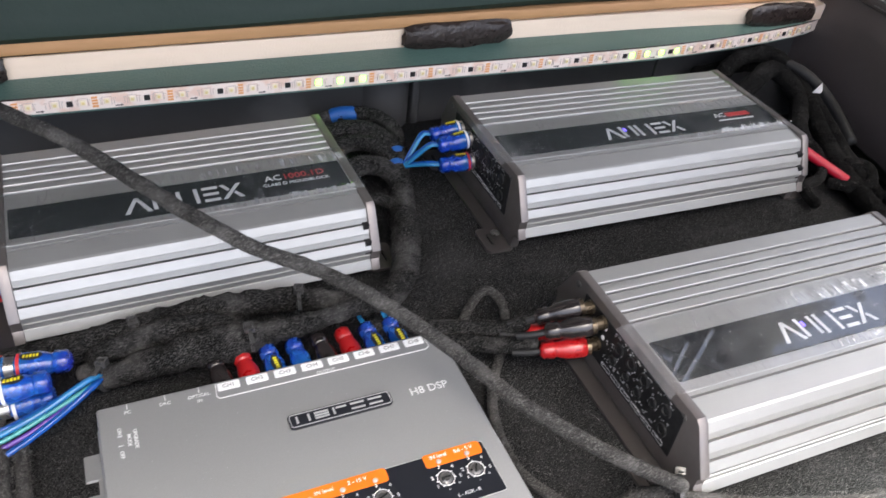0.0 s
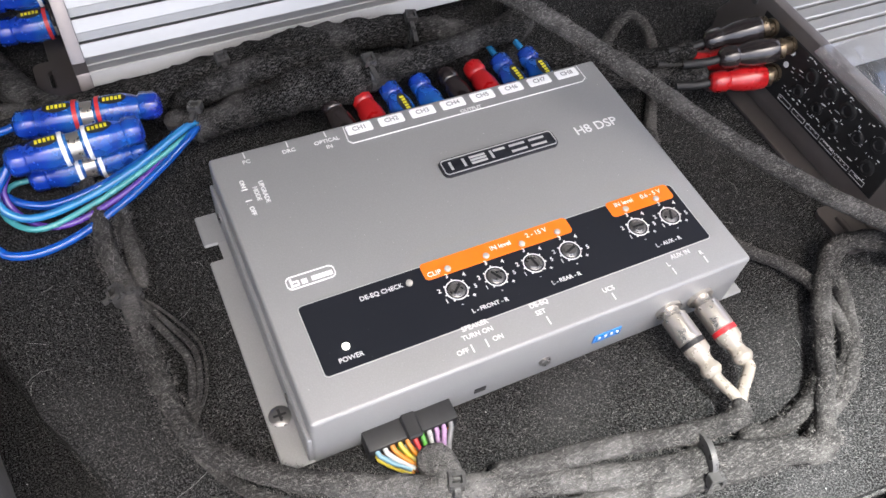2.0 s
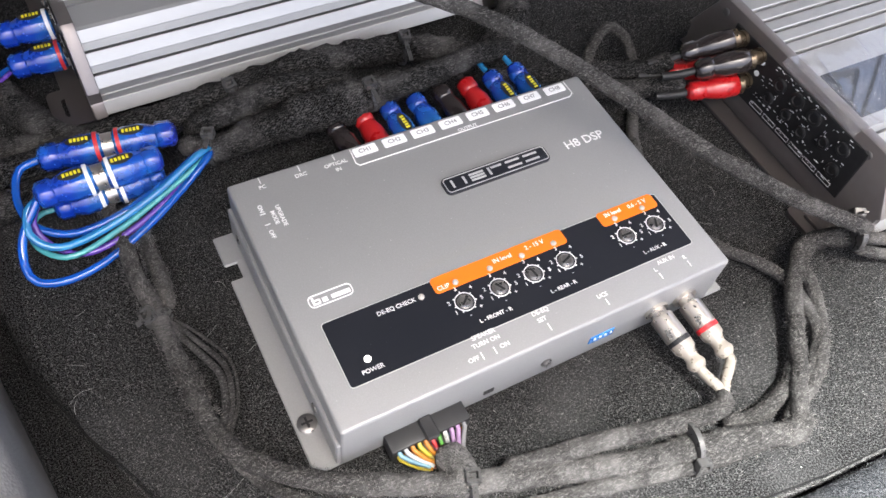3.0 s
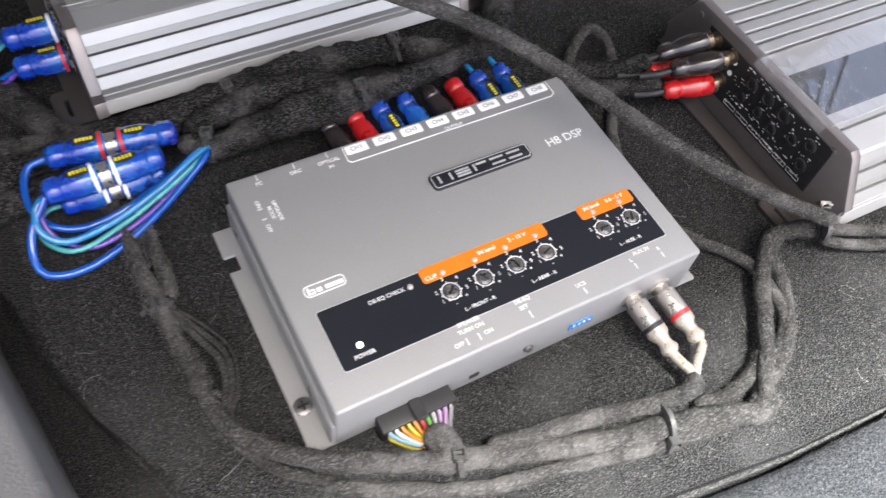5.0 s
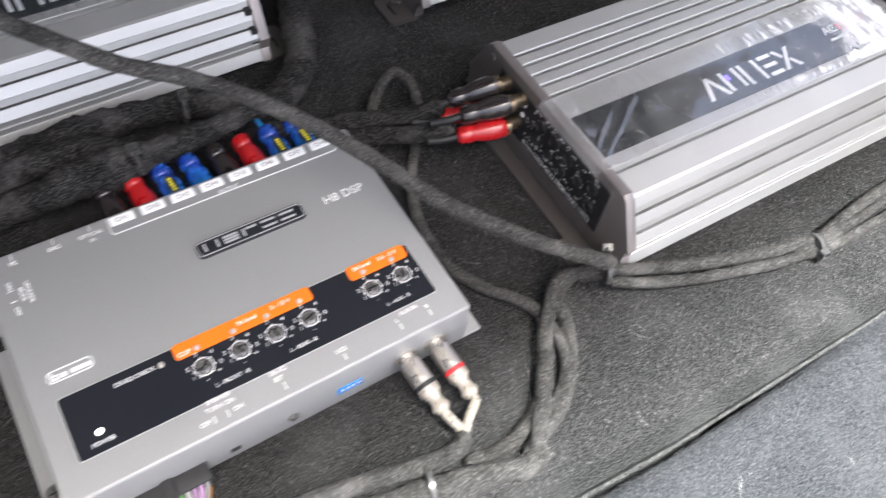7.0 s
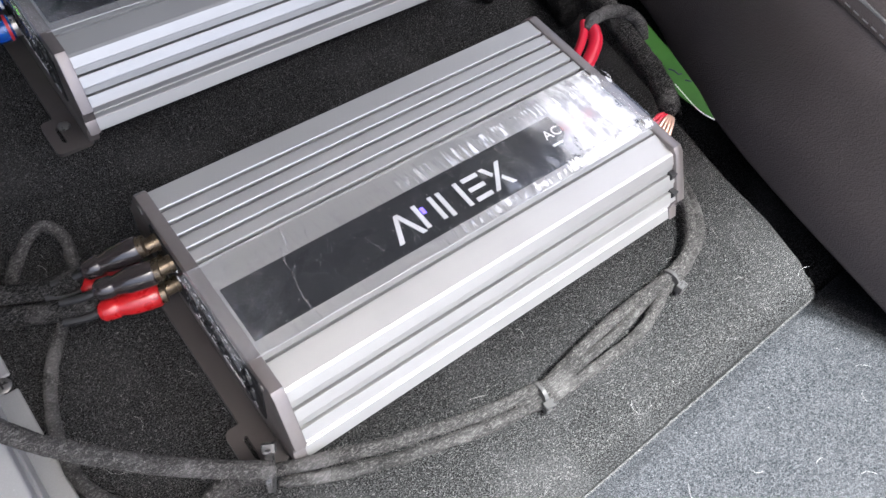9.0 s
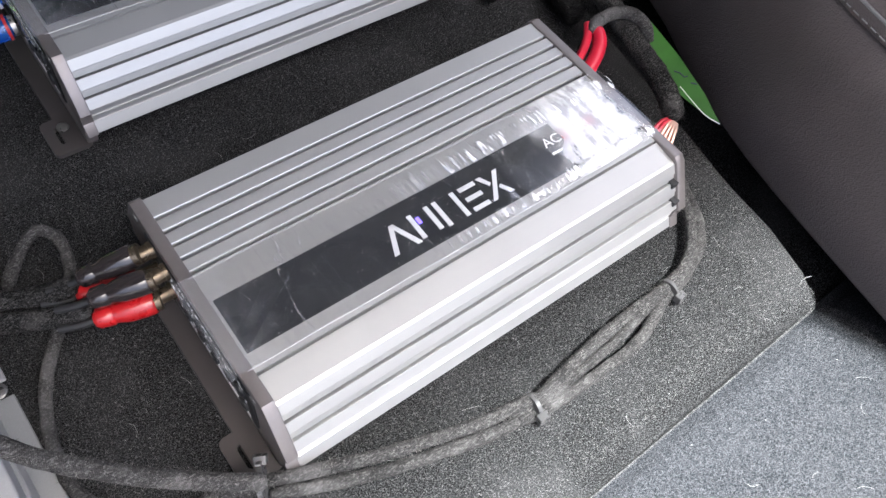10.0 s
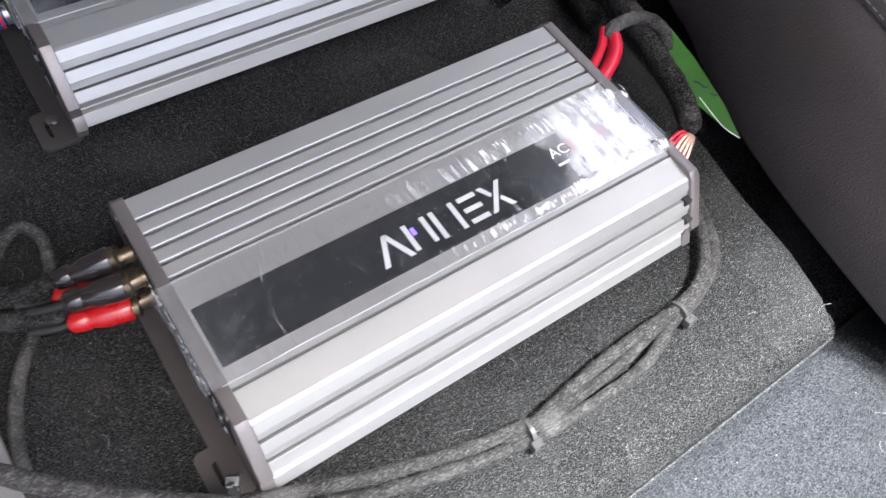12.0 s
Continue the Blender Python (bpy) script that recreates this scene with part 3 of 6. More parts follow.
# grey trim panel with a raised welt
EDGE0, EDGE1 = Vector((-0.1495, 0.27, 0)), Vector((-0.0905, -0.09, 0))
WELT = [(0.0, -0.12), (0.0, 0.02), (0.0008, 0.0255), (0.004, 0.031), (0.0245, 0.0475), (0.0285, 0.05), (0.0305, 0.0488), (0.0325, 0.0508), (0.0375, 0.053), (0.15, 0.06), (0.3, 0.1), (0.3, -0.12)]
trim = bmesh.new()
across = (EDGE1 - EDGE0).normalized().cross(Vector((0, 0, 1)))
rings = [[trim.verts.new(e + across * d + Vector((0, 0, z))) for d, z in WELT] for e in (EDGE0, EDGE0.lerp(EDGE1, 0.5), EDGE1)]
for a, b in zip(rings, rings[1:]):
    for k in range(len(WELT)):
        trim.faces.new((a[k], a[(k + 1) % len(WELT)], b[(k + 1) % len(WELT)], b[k]))
trim.faces.new(rings[0]), trim.faces.new(rings[-1])
sill = setting("trim", trim, GREY_TRIM, "grey leatherette sill trim with a stitched seam", 30)
seam = bmesh.new()
for k in range(56):
    p, q = (EDGE0.lerp(EDGE1, (k + u) / 56) + across * 0.0305 + Vector((0, 0, 0.0497)) for u in (0.15, 0.85))
    lathe([(0, 0.0005), ((q - p).length, 0.0005)], p, q - p, 6, seam)
part("stitching", seam, LINT, sill, "pale stitched thread")

# ---- layered shelf with the light strip ----
shelf = thing("shelf", pose(0.35, 0.44, 0.055), "layered plywood shelf edge, green cloth and cream raw edge", "shelf")


def on_shelf(name, bm, material, label=""):
    bmesh.ops.translate(bm, verts=bm.verts[:], vec=-Vector((0.35, 0.44, 0.055)))
    return part(name, bm, material, shelf, label)


LIP = [(-0.3, 0.413), (-0.05, 0.408), (0.27, 0.401), (0.45, 0.396), (0.56, 0.395), (0.66, 0.402), (0.74, 0.412), (0.785, 0.424), (0.795, 0.44)]
lip = [(p.x, p.y) for p in spline([(x, y, 0) for x, y in LIP], 0.02)]
on_shelf("base_board", prism(lip + [(0.795, 0.444), (-0.3, 0.444)], 0.062, 0.0772, "z"), GREEN_CLOTH, "teal leatherette-covered lower board")
rim = [(-0.3, 0.44), (0.3, 0.4375), (0.52, 0.434), (0.64, 0.4275), (0.72, 0.42), (0.765, 0.417), (0.784, 0.4215), (0.79, 0.44)]
rim = [(p.x, p.y) for p in spline([(x, y, 0) for x, y in rim], 0.015)]
on_shelf("middle_layer", prism(rim + [(0.79, 0.4445), (-0.3, 0.4445)], 0.0775, 0.0945, "z", None, 0.001), CREAM, "cream raw-edged middle layer")
on_shelf("plywood_layer", prism([(-0.3, 0.4385), (1.0, 0.431), (1.0, 0.444), (-0.3, 0.444)], 0.0965, 0.1065, "z", None, 0.0015), PLYWOOD, "tan plywood edge")
# black filler put in for the shadow gap between the two layers
on_shelf("gap_shade", box(-0.3, 0.79, 0.441, 0.4443, 0.0945, 0.0965), MATT)
top = bmesh.new()
cover = [[top.verts.new((x, y, z + 0.004 * noise.noise(Vector((x * 6, y * 20, 0))))) for x in np.linspace(-0.3, 1.0, 40)] for y, z in ((0.4375, 0.107), (0.434, 0.112), (0.4365, 0.122), (0.443, 0.132), (0.444, 0.2))]
for a, b in zip(cover, cover[1:]):
    for k in range(len(a) - 1):
        top.faces.new((a[k], a[k + 1], b[k + 1], b[k]))
on_shelf("padded_cover", top, DARK_GREEN, "dark green padded leatherette cover")
for x0, x1, z, y in ((0.287, 0.394, 0.0905, 0.4335), (0.672, 0.762, 0.09, 0.4185), (-0.09, -0.03, 0.0905, 0.4355)):
    dab = bmesh.new()
    bmesh.ops.create_icosphere(dab, subdivisions=3, radius=1.0)
    for v in dab.verts:
        n = noise.noise(Vector((v.co.x * 5 + x0 * 40, v.co.y * 2, v.co.z * 3)))
        c = Vector((max(-1, min(1, v.co.x * 1.25)), v.co.y, max(-0.9, min(0.9, v.co.z * 1.15))))
        v.co = Vector(((x0 + x1) / 2 + c.x * (x1 - x0) / 2 * (1 + 0.05 * n), y + c.y * 0.008 * (1 + 0.3 * n), z - 0.002 + c.z * 0.0125 * (1 + 0.25 * n) + 0.0012 * noise.noise(Vector((v.co.x * 14, x0 * 30, 1)))))
    on_shelf("glue_dab", dab, GLUE_SHADE, "dark brown hardened glue dab")

strip = thing("led_strip", pose(0.3, 0.4, 0.069), "white adhesive led strip with some lit green diodes", "led strip")


def on_strip(name, bm, material, label="", parent=None):
    bmesh.ops.translate(bm, verts=bm.verts[:], vec=-Vector((0.3, 0.4, 0.069)))
    return part(name, bm, material, parent or strip, label, 20)


tape = bmesh.new()
tape_line = spline([(x, y - 0.0008, 0) for x, y in LIP], 0.01)
cols = [[tape.verts.new((p.x, p.y + d, z)) for d, z in ((0, 0.0643), (0, 0.0765), (-0.0006, 0.0765), (-0.0006, 0.0643))] for p in tape_line]
for a, b in zip(cols, cols[1:]):
    for k in range(4):
        tape.faces.new((a[k], a[(k + 1) % 4], b[(k + 1) % 4], b[k]))
tape.faces.new(cols[0]), tape.faces.new(cols[-1])
on_strip("tape", tape, STRIP)
# dark tube drawn for the shadow gap above the tape
on_strip("shade_line", tube([(p.x, p.y - 0.0002, 0.0772) for p in tape_line], 0.0007, 6, 0.0, 0.01), GLUE_SHADE, "dark line for the shade above the strip")
fine = spline([(x, y - 0.0014, 0.0704) for x, y in LIP], 0.001)
run = np.concatenate([[0.0], np.cumsum([(b - a).length for a, b in zip(fine, fine[1:])])])
PERIOD = 0.0547
first = float(np.interp(0.009, [p.x for p in fine], run)) - 5 * PERIOD
dark_marks, pads, traces = bmesh.new(), bmesh.new(), bmesh.new()


def at_strip(dist):
    """The frame of the strip at a distance along it: x along, y inwards, z up."""
    i = min(len(fine) - 2, int(np.searchsorted(run, dist)))
    way = (fine[i + 1] - fine[i]).normalized()
    return fine[i], Matrix.Translation(fine[i]) @ Matrix.Rotation(math.atan2(way.y, way.x), 4, "Z")


def stamp(target, bm, m):
    """Adds a small mesh to a joined one at a place on the strip."""
    bmesh.ops.transform(bm, matrix=m, verts=bm.verts[:])
    data = bpy.data.meshes.new("stamp")
    bm.to_mesh(data)
    bm.free()
    target.from_mesh(data)
    bpy.data.meshes.remove(data)


for n in range(22):
    s = first + n * PERIOD
    if s + PERIOD > run[-1]:
        break
    p, m = at_strip(s)
    if s > 0.01:
        chip = box(-0.0022, 0.0022, -0.001, 0.0006, -0.0021, 0.0021)
        bmesh.ops.transform(chip, matrix=m, verts=chip.verts[:])
        on_strip("driver_chip", chip, MATT)
    for share in (0.16, 0.47, 0.8):
        p, m = at_strip(max(0.004, s + share * PERIOD))
        lit = 0.184 < p.x < 0.241 or 0.51 < p.x < 0.566
        led = box(-0.0022, 0.0022, -0.0009, 0.0006, -0.0022, 0.0022, 0.0003, 1)
        bmesh.ops.transform(led, matrix=m, verts=led.verts[:])
        diode = on_strip("led_diode", led, LED_GREEN if lit else LED_OFF, "lit green diode" if lit else "")
        for a, b, c, d in ((-0.0036, -0.0032, -0.003, 0.003), (0.0032, 0.0036, -0.003, 0.003), (-0.0036, 0.0036, 0.0033, 0.0036)):
            stamp(traces, box(a, b, -0.0003, 0.0005, c, d), m)
        if not lit:
            lens = lathe([(0, 0.0013), (0.0003, 0.0013)], (0, -0.0009, 0), (0, -1, 0), 10)
            bmesh.ops.transform(lens, matrix=m, verts=lens.verts[:])
            on_strip("diode_lens", lens, LED_LENS, "", diode)
    p, m = at_strip(max(0.004, s + 0.31 * PERIOD))
    for z in (-0.0036, -0.0012, 0.0012, 0.0036):
        stamp(pads, box(-0.0021, 0.0021, -0.0003, 0.0005, z - 0.0008, z + 0.0008), m)
    p, m = at_strip(max(0.004, s + 0.62 * PERIOD))
    stamp(dark_marks, prism([(-0.003, -0.0047), (0.001, -0.0047), (0.001, -0.0053), (0.003, -0.0043), (0.001, -0.0034), (0.001, -0.004), (-0.003, -0.004)], -0.0002, 0.0005, "y"), m)
    for at in (0.08, 0.24, 0.4, 0.56, 0.7, 0.9):
        p, m = at_strip(max(0.004, s + at * PERIOD))
        stamp(traces, box(-0.0012, 0.0012, -0.0003, 0.0005, 0.0019, 0.0023), m)
        stamp(traces, box(-0.0004, 0.0, -0.0003, 0.0005, -0.0028, 0.001), m)
tagged(on_strip("circuit_traces", traces, TRACE, "thin grey printed circuit lines"), kind="stuff")
tagged(on_strip("copper_pads", pads, COPPER_PAD, "orange solder pads"), kind="stuff")
tagged(on_strip("printed_marks", dark_marks, MATT, "small dark printed marks"), kind="stuff")

# ---- amplifiers ----
TOP = 0.056
GROOVES = (0.0497, 0.0406, 0.0315, 0.0224, 0.0133)


def amp_profile():
    """The ribbed aluminium extrusion, as (y, z) round its outline."""
    out = [(0.0635, TOP)]
    for g in GROOVES:
        out += [(g + 0.0017, TOP), (g + 0.0012, TOP - 0.0007), (g + 0.0012, TOP - 0.006), (g - 0.0008, TOP - 0.006), (g - 0.0009, TOP - 0.0004), (g - 0.0014, TOP)]
    out += [(-0.0478, TOP), (-0.048, TOP - 0.004), (-0.0492, TOP - 0.004), (-0.0494, TOP - 0.0003)]

    def flank(sign):
        a, b = Vector((0.065, 0.0537)), Vector((0.0805, 0.0268))
        d = b - a
        n = Vector((-d.y, d.x)).normalized() * -1
        n = n if n.x > 0 else -n
        rows = []
        for s, deep in ((-0.03, 0.0012), (0.02, 0.0), (0.218, 0.0), (0.2185, 0.0018), (0.226, 0.0018), (0.2265, 0.0006), (0.352, 0.0013), (0.354, 0.01), (0.384, 0.01), (0.387, 0.0002), (0.392, 0.0),
                        (0.593, 0.0), (0.5935, 0.0018), (0.601, 0.0018), (0.6015, 0.0006), (0.727, 0.0013), (0.729, 0.01), (0.759, 0.01), (0.762, 0.0002), (0.767, 0.0), (0.97, 0.0), (1.0, 0.0006)):
            q = a + d * s - n * deep
            rows.append((sign * q.x, q.y))
        rows += [(sign * 0.0787, 0.0261), (sign * 0.0783, 0.0219), (sign * 0.0789, 0.0216), (sign * 0.0783, 0.0174), (sign * 0.079, 0.0171), (sign * 0.0822, 0.0112), (sign * 0.0818, 0.0106)]
        return rows

    return out + flank(-1) + flank(1)[::-1]


PLATE_OUT = [(0.0635, 0.0572), (0.0668, 0.0546), (0.082, 0.0268), (0.0795, 0.0255), (0.0792, 0.0178), (0.08, 0.017), (0.0832, 0.0106), (0.074, 0.0102), (0.074, 0.003)]


def holed(outer, inner, z0, z1, bm):
    """A flat plate with a hole; both outlines have as many corners."""
    rings = [[bm.verts.new((x, y, z)) for x, y in o] for o, z in ((outer, z0), (outer, z1), (inner, z1), (inner, z0))]
    for a, b in zip(rings, rings[1:] + rings[:1]):
        for k in range(len(outer)):
            n = (k + 1) % len(outer)
            bm.faces.new((a[k], a[n], b[n], b[k]))


def screw_head(start, way, r):
    return lathe([(0, r), (r * 0.16, r), (r * 0.3, r * 0.8), (r * 0.36, r * 0.4)], start, way, 18)


def amplifier(name, m, length, label, group, wrinkles, seed, model, controls=True, feet=0.0):
    amp = thing(name, m, label, "amplifier", group)
    h = length / 2
    part("heatsink", prism(amp_profile(), -h + 0.005, h - 0.005, "x"), ALU, amp, "silver ribbed aluminium heatsink", 0)
    sole = PLATE_OUT[:-1] + [(PLATE_OUT[-1][0], PLATE_OUT[-1][1] - feet)]
    # black blocks stand in for the shade inside the open slots
    for z0, z1, y in ((0.0408, 0.0444, -0.0722), (0.0305, 0.034, -0.0781), (0.0228, 0.0252, -0.0775)):
        part("slot_shade", box(h - 0.0105, h - 0.0062, y - 0.001, y + 0.004, z0, z1), MATT, amp, "black block for the shade in an open rib slot")
    outline = sole + [(-y, z) for y, z in sole[::-1]]
    for sign in (-1, 1):
        plate = part("end_plate", prism(outline, sign * h - sign * 0.0065, sign * h, "x", None, 0.0006), PLATE, amp, "bronze-grey metal end plate", 30)
        rail = bmesh.new()
        x0, x1 = sorted((sign * (h + 0.011), sign * (h - 0.006)))
        box(x0, x1, -0.073, 0.073, 0.0006 - feet, 0.0028 - feet, 0.0004, 1, rail)
        for y in (-0.0605, 0.0605):
            e0, e1 = sorted((sign * (h + 0.0195), sign * (h - 0.003)))
            cx = sign * (h + 0.011)
            holed(rounded(e0, e1, y - 0.0145, y + 0.0145, 0.004), rounded(cx - 0.0022, cx + 0.0022, y - 0.007, y + 0.007, 0.00215), 0.0004 - feet, 0.003 - feet, rail)
        part("mounting_rail", rail, RAIL, amp, "slotted dark bronze mounting rail", 30)
        for y in (-0.0555, 0.0605):
            part("screw", screw_head((sign * h, y, 0.0495), (sign, 0, 0), 0.0024), SCREW, plate, "small dark hex screw")
    # label recess, print and film
    part("label", prism(rounded(-h + 0.008, h - 0.0075, -0.0375, -0.0055, 0.0006), TOP, TOP + 0.0004, "z"), LABEL, amp, "glossy black printed label", 30)
    z = TOP + 0.0006
    logo = bmesh.new()
    x, y0, y1, w = -0.042, -0.0318, -0.0152, 0.0026
    slanted([[(x, y0), (x + 0.003, y0), (x + 0.0098, y1), (x + 0.0072, y1)], [(x + 0.0076, y1 - 0.001), (x + 0.0098, y1), (x + 0.0172, y0), (x + 0.0142, y0)]], z, bm=logo)
    x += 0.0182
    bars([(x, x + w, y0 + 0.001, y1), (x + 0.0105, x + 0.0105 + w, y0 + 0.001, y1)], z, logo)
    x += 0.0158
    bars([(x, x + w, y0, y1), (x + 0.0115, x + 0.0115 + w, y0, y1)], z, logo)
    x += 0.0172
    bars([(x, x + 0.0105, y, y + w) for y in (y0, (y0 + y1 - w) / 2, y1 - w)], z, logo)
    x += 0.0122
    slanted([[(x, y0), (x + 0.003, y0), (x + 0.0145, y1), (x + 0.0115, y1)], [(x, y1), (x + 0.003, y1), (x + 0.0062, y1 - 0.006), (x + 0.0045, y1 - 0.0075)],
             [(x + 0.0115, y0), (x + 0.0145, y0), (x + 0.01, y0 + 0.0075), (x + 0.0083, y0 + 0.006)]], z, bm=logo)
    part("emblem", logo, SILVER_PRINT, amp, "silver printed emblem", 30)
    # glowing patch painted for a violet reflection in the emblem
    part("violet_reflection", box(-0.0205, -0.0185, -0.0225, -0.0185, z, z + 0.0005), VIOLET_GLOW, amp, "small glowing patch for a violet reflection")
    mx = h - 0.053
    lettering("AC", mx, -0.0165, z, 0.009, amp, WHITE, 0, "RIGHT")
    if model:
        lettering(model, mx + 0.0004, -0.0165, z, 0.009, amp, RED_PRINT, 0, "LEFT", thick=0.00004)
        lettering("CLASS D MONOBLOCK", mx + 0.009, -0.0243, z, 0.0046, amp, WHITE)
    else:
        part("model_bar", bars([(mx + 0.001, mx + 0.026, -0.0195, -0.0135)], z), RED_PRINT, amp, "red printed bar")
        part("text_bar", bars([(mx - 0.012, mx + 0.026, -0.025, -0.0235)], z), WHITE, amp)
    film_sheet(amp, h, seed, wrinkles)
    dust(amp, -h + 0.005, h - 0.005, -0.045, 0.01, TOP + 0.0023, int(260 * wrinkles), seed)
    dust(amp, -h + 0.005, h - 0.005, -0.064, 0.06, TOP + 0.00015, 60, seed + 1)
    rng = random.Random(seed)
    # pale tubes stand in for the highlight along the film's edges
    for y in (-0.0455, 0.0105):
        part("edge_glint", tube([(-h + 0.004 + (2 * h - 0.01) * q / 14, y + rng.uniform(-0.0003, 0.0003), TOP + 0.0011) for q in range(15)], 0.0002, 6, 0.0, 0.004), FILM_GLINT, amp, "pale line for the glint on the film's cut edge")
    if controls:
        control_panel(amp, h, seed, not wrinkles < 1.1)
    return amp


RIDGES = (((0.0, -0.036), (0.03, -0.012)), ((0.002, -0.042), (0.052, -0.008)), ((0.008, -0.02), (0.014, 0.004)), ((0.001, -0.03), (0.006, -0.044)))


def off_line(x, y, ridge):
    """Distance of a point from a crease between two points."""
    a, b, p = Vector(ridge[0]), Vector(ridge[1]), Vector((x, y))
    u = max(0.0, min(1.0, (p - a).dot(b - a) / (b - a).length_squared))
    return (p - a.lerp(b, u)).length


def film_sheet(amp, h, seed, wrinkles):
    """Loose clear film over the label, with a bubbled row along each edge and a creased end over the plate."""
    rng = random.Random(seed)
    bm = bmesh.new()
    nx, ny = 400, 44
    y0, y1 = -0.0455, 0.0105
    grid = []
    for i in range(nx + 1):
        u = i / nx
        x = -h - 0.0012 + u * (2 * h + 0.0022)
        row = []
        for j in range(ny + 1):
            v = j / ny
            y = y0 + (y1 - y0) * v
            lift = 0.00075 + 0.00045 * (noise.noise(Vector((x * 60, y * 60, seed))) + 0.6)
            for edge, wide in ((-0.0405, 0.0022), (0.0005, 0.0075)):
                d = abs(y - edge) / wide
                if d < 1:
                    amount = wrinkles * (0.06 + 0.94 * u * u)
                    lift += (1 - d * d) * amount * 0.0018 * abs(noise.noise(Vector((x * 240 + y * 30, seed * 3, edge * 90)))) * 2
            bulge = 1 - ((x - h + 0.05) / 0.05) ** 2
            if bulge > 0:
                lift += 0.0026 * bulge * (1 - (2 * v - 1) ** 4) * min(1.0, wrinkles)
            end = max(0.0, 1 - (x + h) / 0.022)
            lift += end * 0.003 * abs(noise.noise(Vector((x * 60, y * 45, seed + 5)))) * 2
            lift += wrinkles * sum(0.0004 * math.exp(-(off_line(x + h, y, ridge) / 0.0011) ** 2) for ridge in RIDGES)
            wave = 0.0012 * noise.noise(Vector((x * 30, seed, v * 3))) * (1 if j in (0, ny) else 0)
            row.append(bm.verts.new((x, y + wave, TOP + 0.0006 + max(lift, 0.0003))))
        grid.append(row)
    # the end hangs over the plate
    for out, drop in ((0.0012, 0.0003), (0.0021, 0.0009), (0.0026, 0.0019), (0.0027, 0.003)):
        flap = []
        for j in range(ny + 1):
            y = y0 + (y1 - y0) * j / ny
            sway, fall = noise.noise(Vector((y * 34, seed, 2))), noise.noise(Vector((y * 26, 3, seed)))
            flap.append(bm.verts.new((-h - 0.0012 - out * (1 + 0.5 * sway), y, TOP + 0.0014 - drop * (1 + 0.7 * fall))))
        grid.insert(0, flap)
    for a, b in zip(grid, grid[1:]):
        for k in range(ny):
            bm.faces.new((a[k], a[k + 1], b[k + 1], b[k]))
    ob = part("protective_film", bm, FILM_LOOSE_GLARE if wrinkles > 1.2 else FILM, amp, "loose wrinkled clear protective film", 180)
    ob.visible_shadow = False
    return ob


def dust(parent, x0, x1, y0, y1, z, count, seed):
    """Pale specks lying on a top face."""
    rng = random.Random(seed)
    verts, faces = [], []
    for k in range(count):
        c = Vector((rng.uniform(x0, x1), rng.uniform(y0, y1), z))
        r, a = rng.choice((0.00012, 0.00016, 0.0002, 0.0003)), rng.uniform(0, 6.28)
        n = len(verts)
        verts += [tuple(c + Vector((math.cos(a + j * 2.1), math.sin(a + j * 2.1), 0)) * r * rng.uniform(0.6, 1.4)) for j in range(3)]
        faces.append((n, n + 1, n + 2))
    data = bpy.data.meshes.new("dust_specks")
    data.from_pydata(verts, [], faces)
    data.materials.append(DUST.m)
    ob = new("dust_specks", data)
    ob.parent = parent
    tagged(ob, "", "", "", "stuff")


def control_panel(amp, h, seed, sockets=True):
    x = -h
    panel = part("control_panel", box(x - 0.0009, x, -0.0565, 0.05, 0.0155, 0.0505, 0.0004, 1), MATT, amp, "black control panel with dials and print")
    way = (-1, 0, 0)
    rng = random.Random(seed)
    for y, z, r in ((-0.044, 0.042, 0.0042), (-0.046, 0.028, 0.0042), (-0.033, 0.036, 0.0036), (-0.021, 0.043, 0.0048), (-0.019, 0.03, 0.0036), (-0.0075, 0.043, 0.0048),
                    (-0.006, 0.031, 0.0034), (0.006, 0.042, 0.0044), (0.0085, 0.03, 0.0036)):
        part("dial", lathe([(0, r), (0.0012, r), (0.0016, r * 0.85), (0.0016, r * 0.6), (0.0008, r * 0.55)], (x - 0.0009, y, z), way, 16), MATT, panel, "small black recessed dial")
    text = bmesh.new()
    for k in range(150):
        y, z = rng.uniform(-0.05, 0.018), rng.choice((0.0195, 0.024, 0.0262, 0.0335, 0.0352, 0.0378, 0.0395, 0.0472, 0.049)) + rng.uniform(-0.0005, 0.0005)
        box(x - 0.0011, x - 0.0008, y, y + rng.uniform(0.0004, 0.0019), z, z + 0.0003, bm=text)
    for k in range(24):
        y, z = rng.uniform(-0.05, 0.018), rng.uniform(0.02, 0.047)
        box(x - 0.0011, x - 0.0008, y, y + 0.0003, z, z + rng.uniform(0.0005, 0.0014), bm=text)
    for k in range(6):
        y = -0.05 + k * 0.0115
        for a, b, c, d in ((y, y + 0.0098, 0.0176, 0.01775), (y, y + 0.00016, 0.0176, 0.0204), (y + 0.0097, y + 0.0098, 0.0176, 0.0204), (y, y + 0.0098, 0.02025, 0.0204)):
            box(x - 0.0011, x - 0.0008, a, b, c, d, bm=text)
    part("printed_text", text, PRINT, panel, "fine white printed markings")
    for y, z in ((0.023, 0.044), (0.023, 0.036)):
        part("white_dot", lathe([(0, 0.0017), (0.0003, 0.0017)], (x - 0.0009, y, z), way, 14), WHITE, panel)
    for y in (0.0265, 0.0415) if sockets else ():
        for z in (0.0275, 0.046):
            part("phono_socket", lathe([(0, 0.0048), (0.002, 0.0048), (0.002, 0.0041), (0.009, 0.0041), (0.009, 0.003)], (x - 0.0009, y, z), way, 16), BRASS, panel, "metal phono socket")


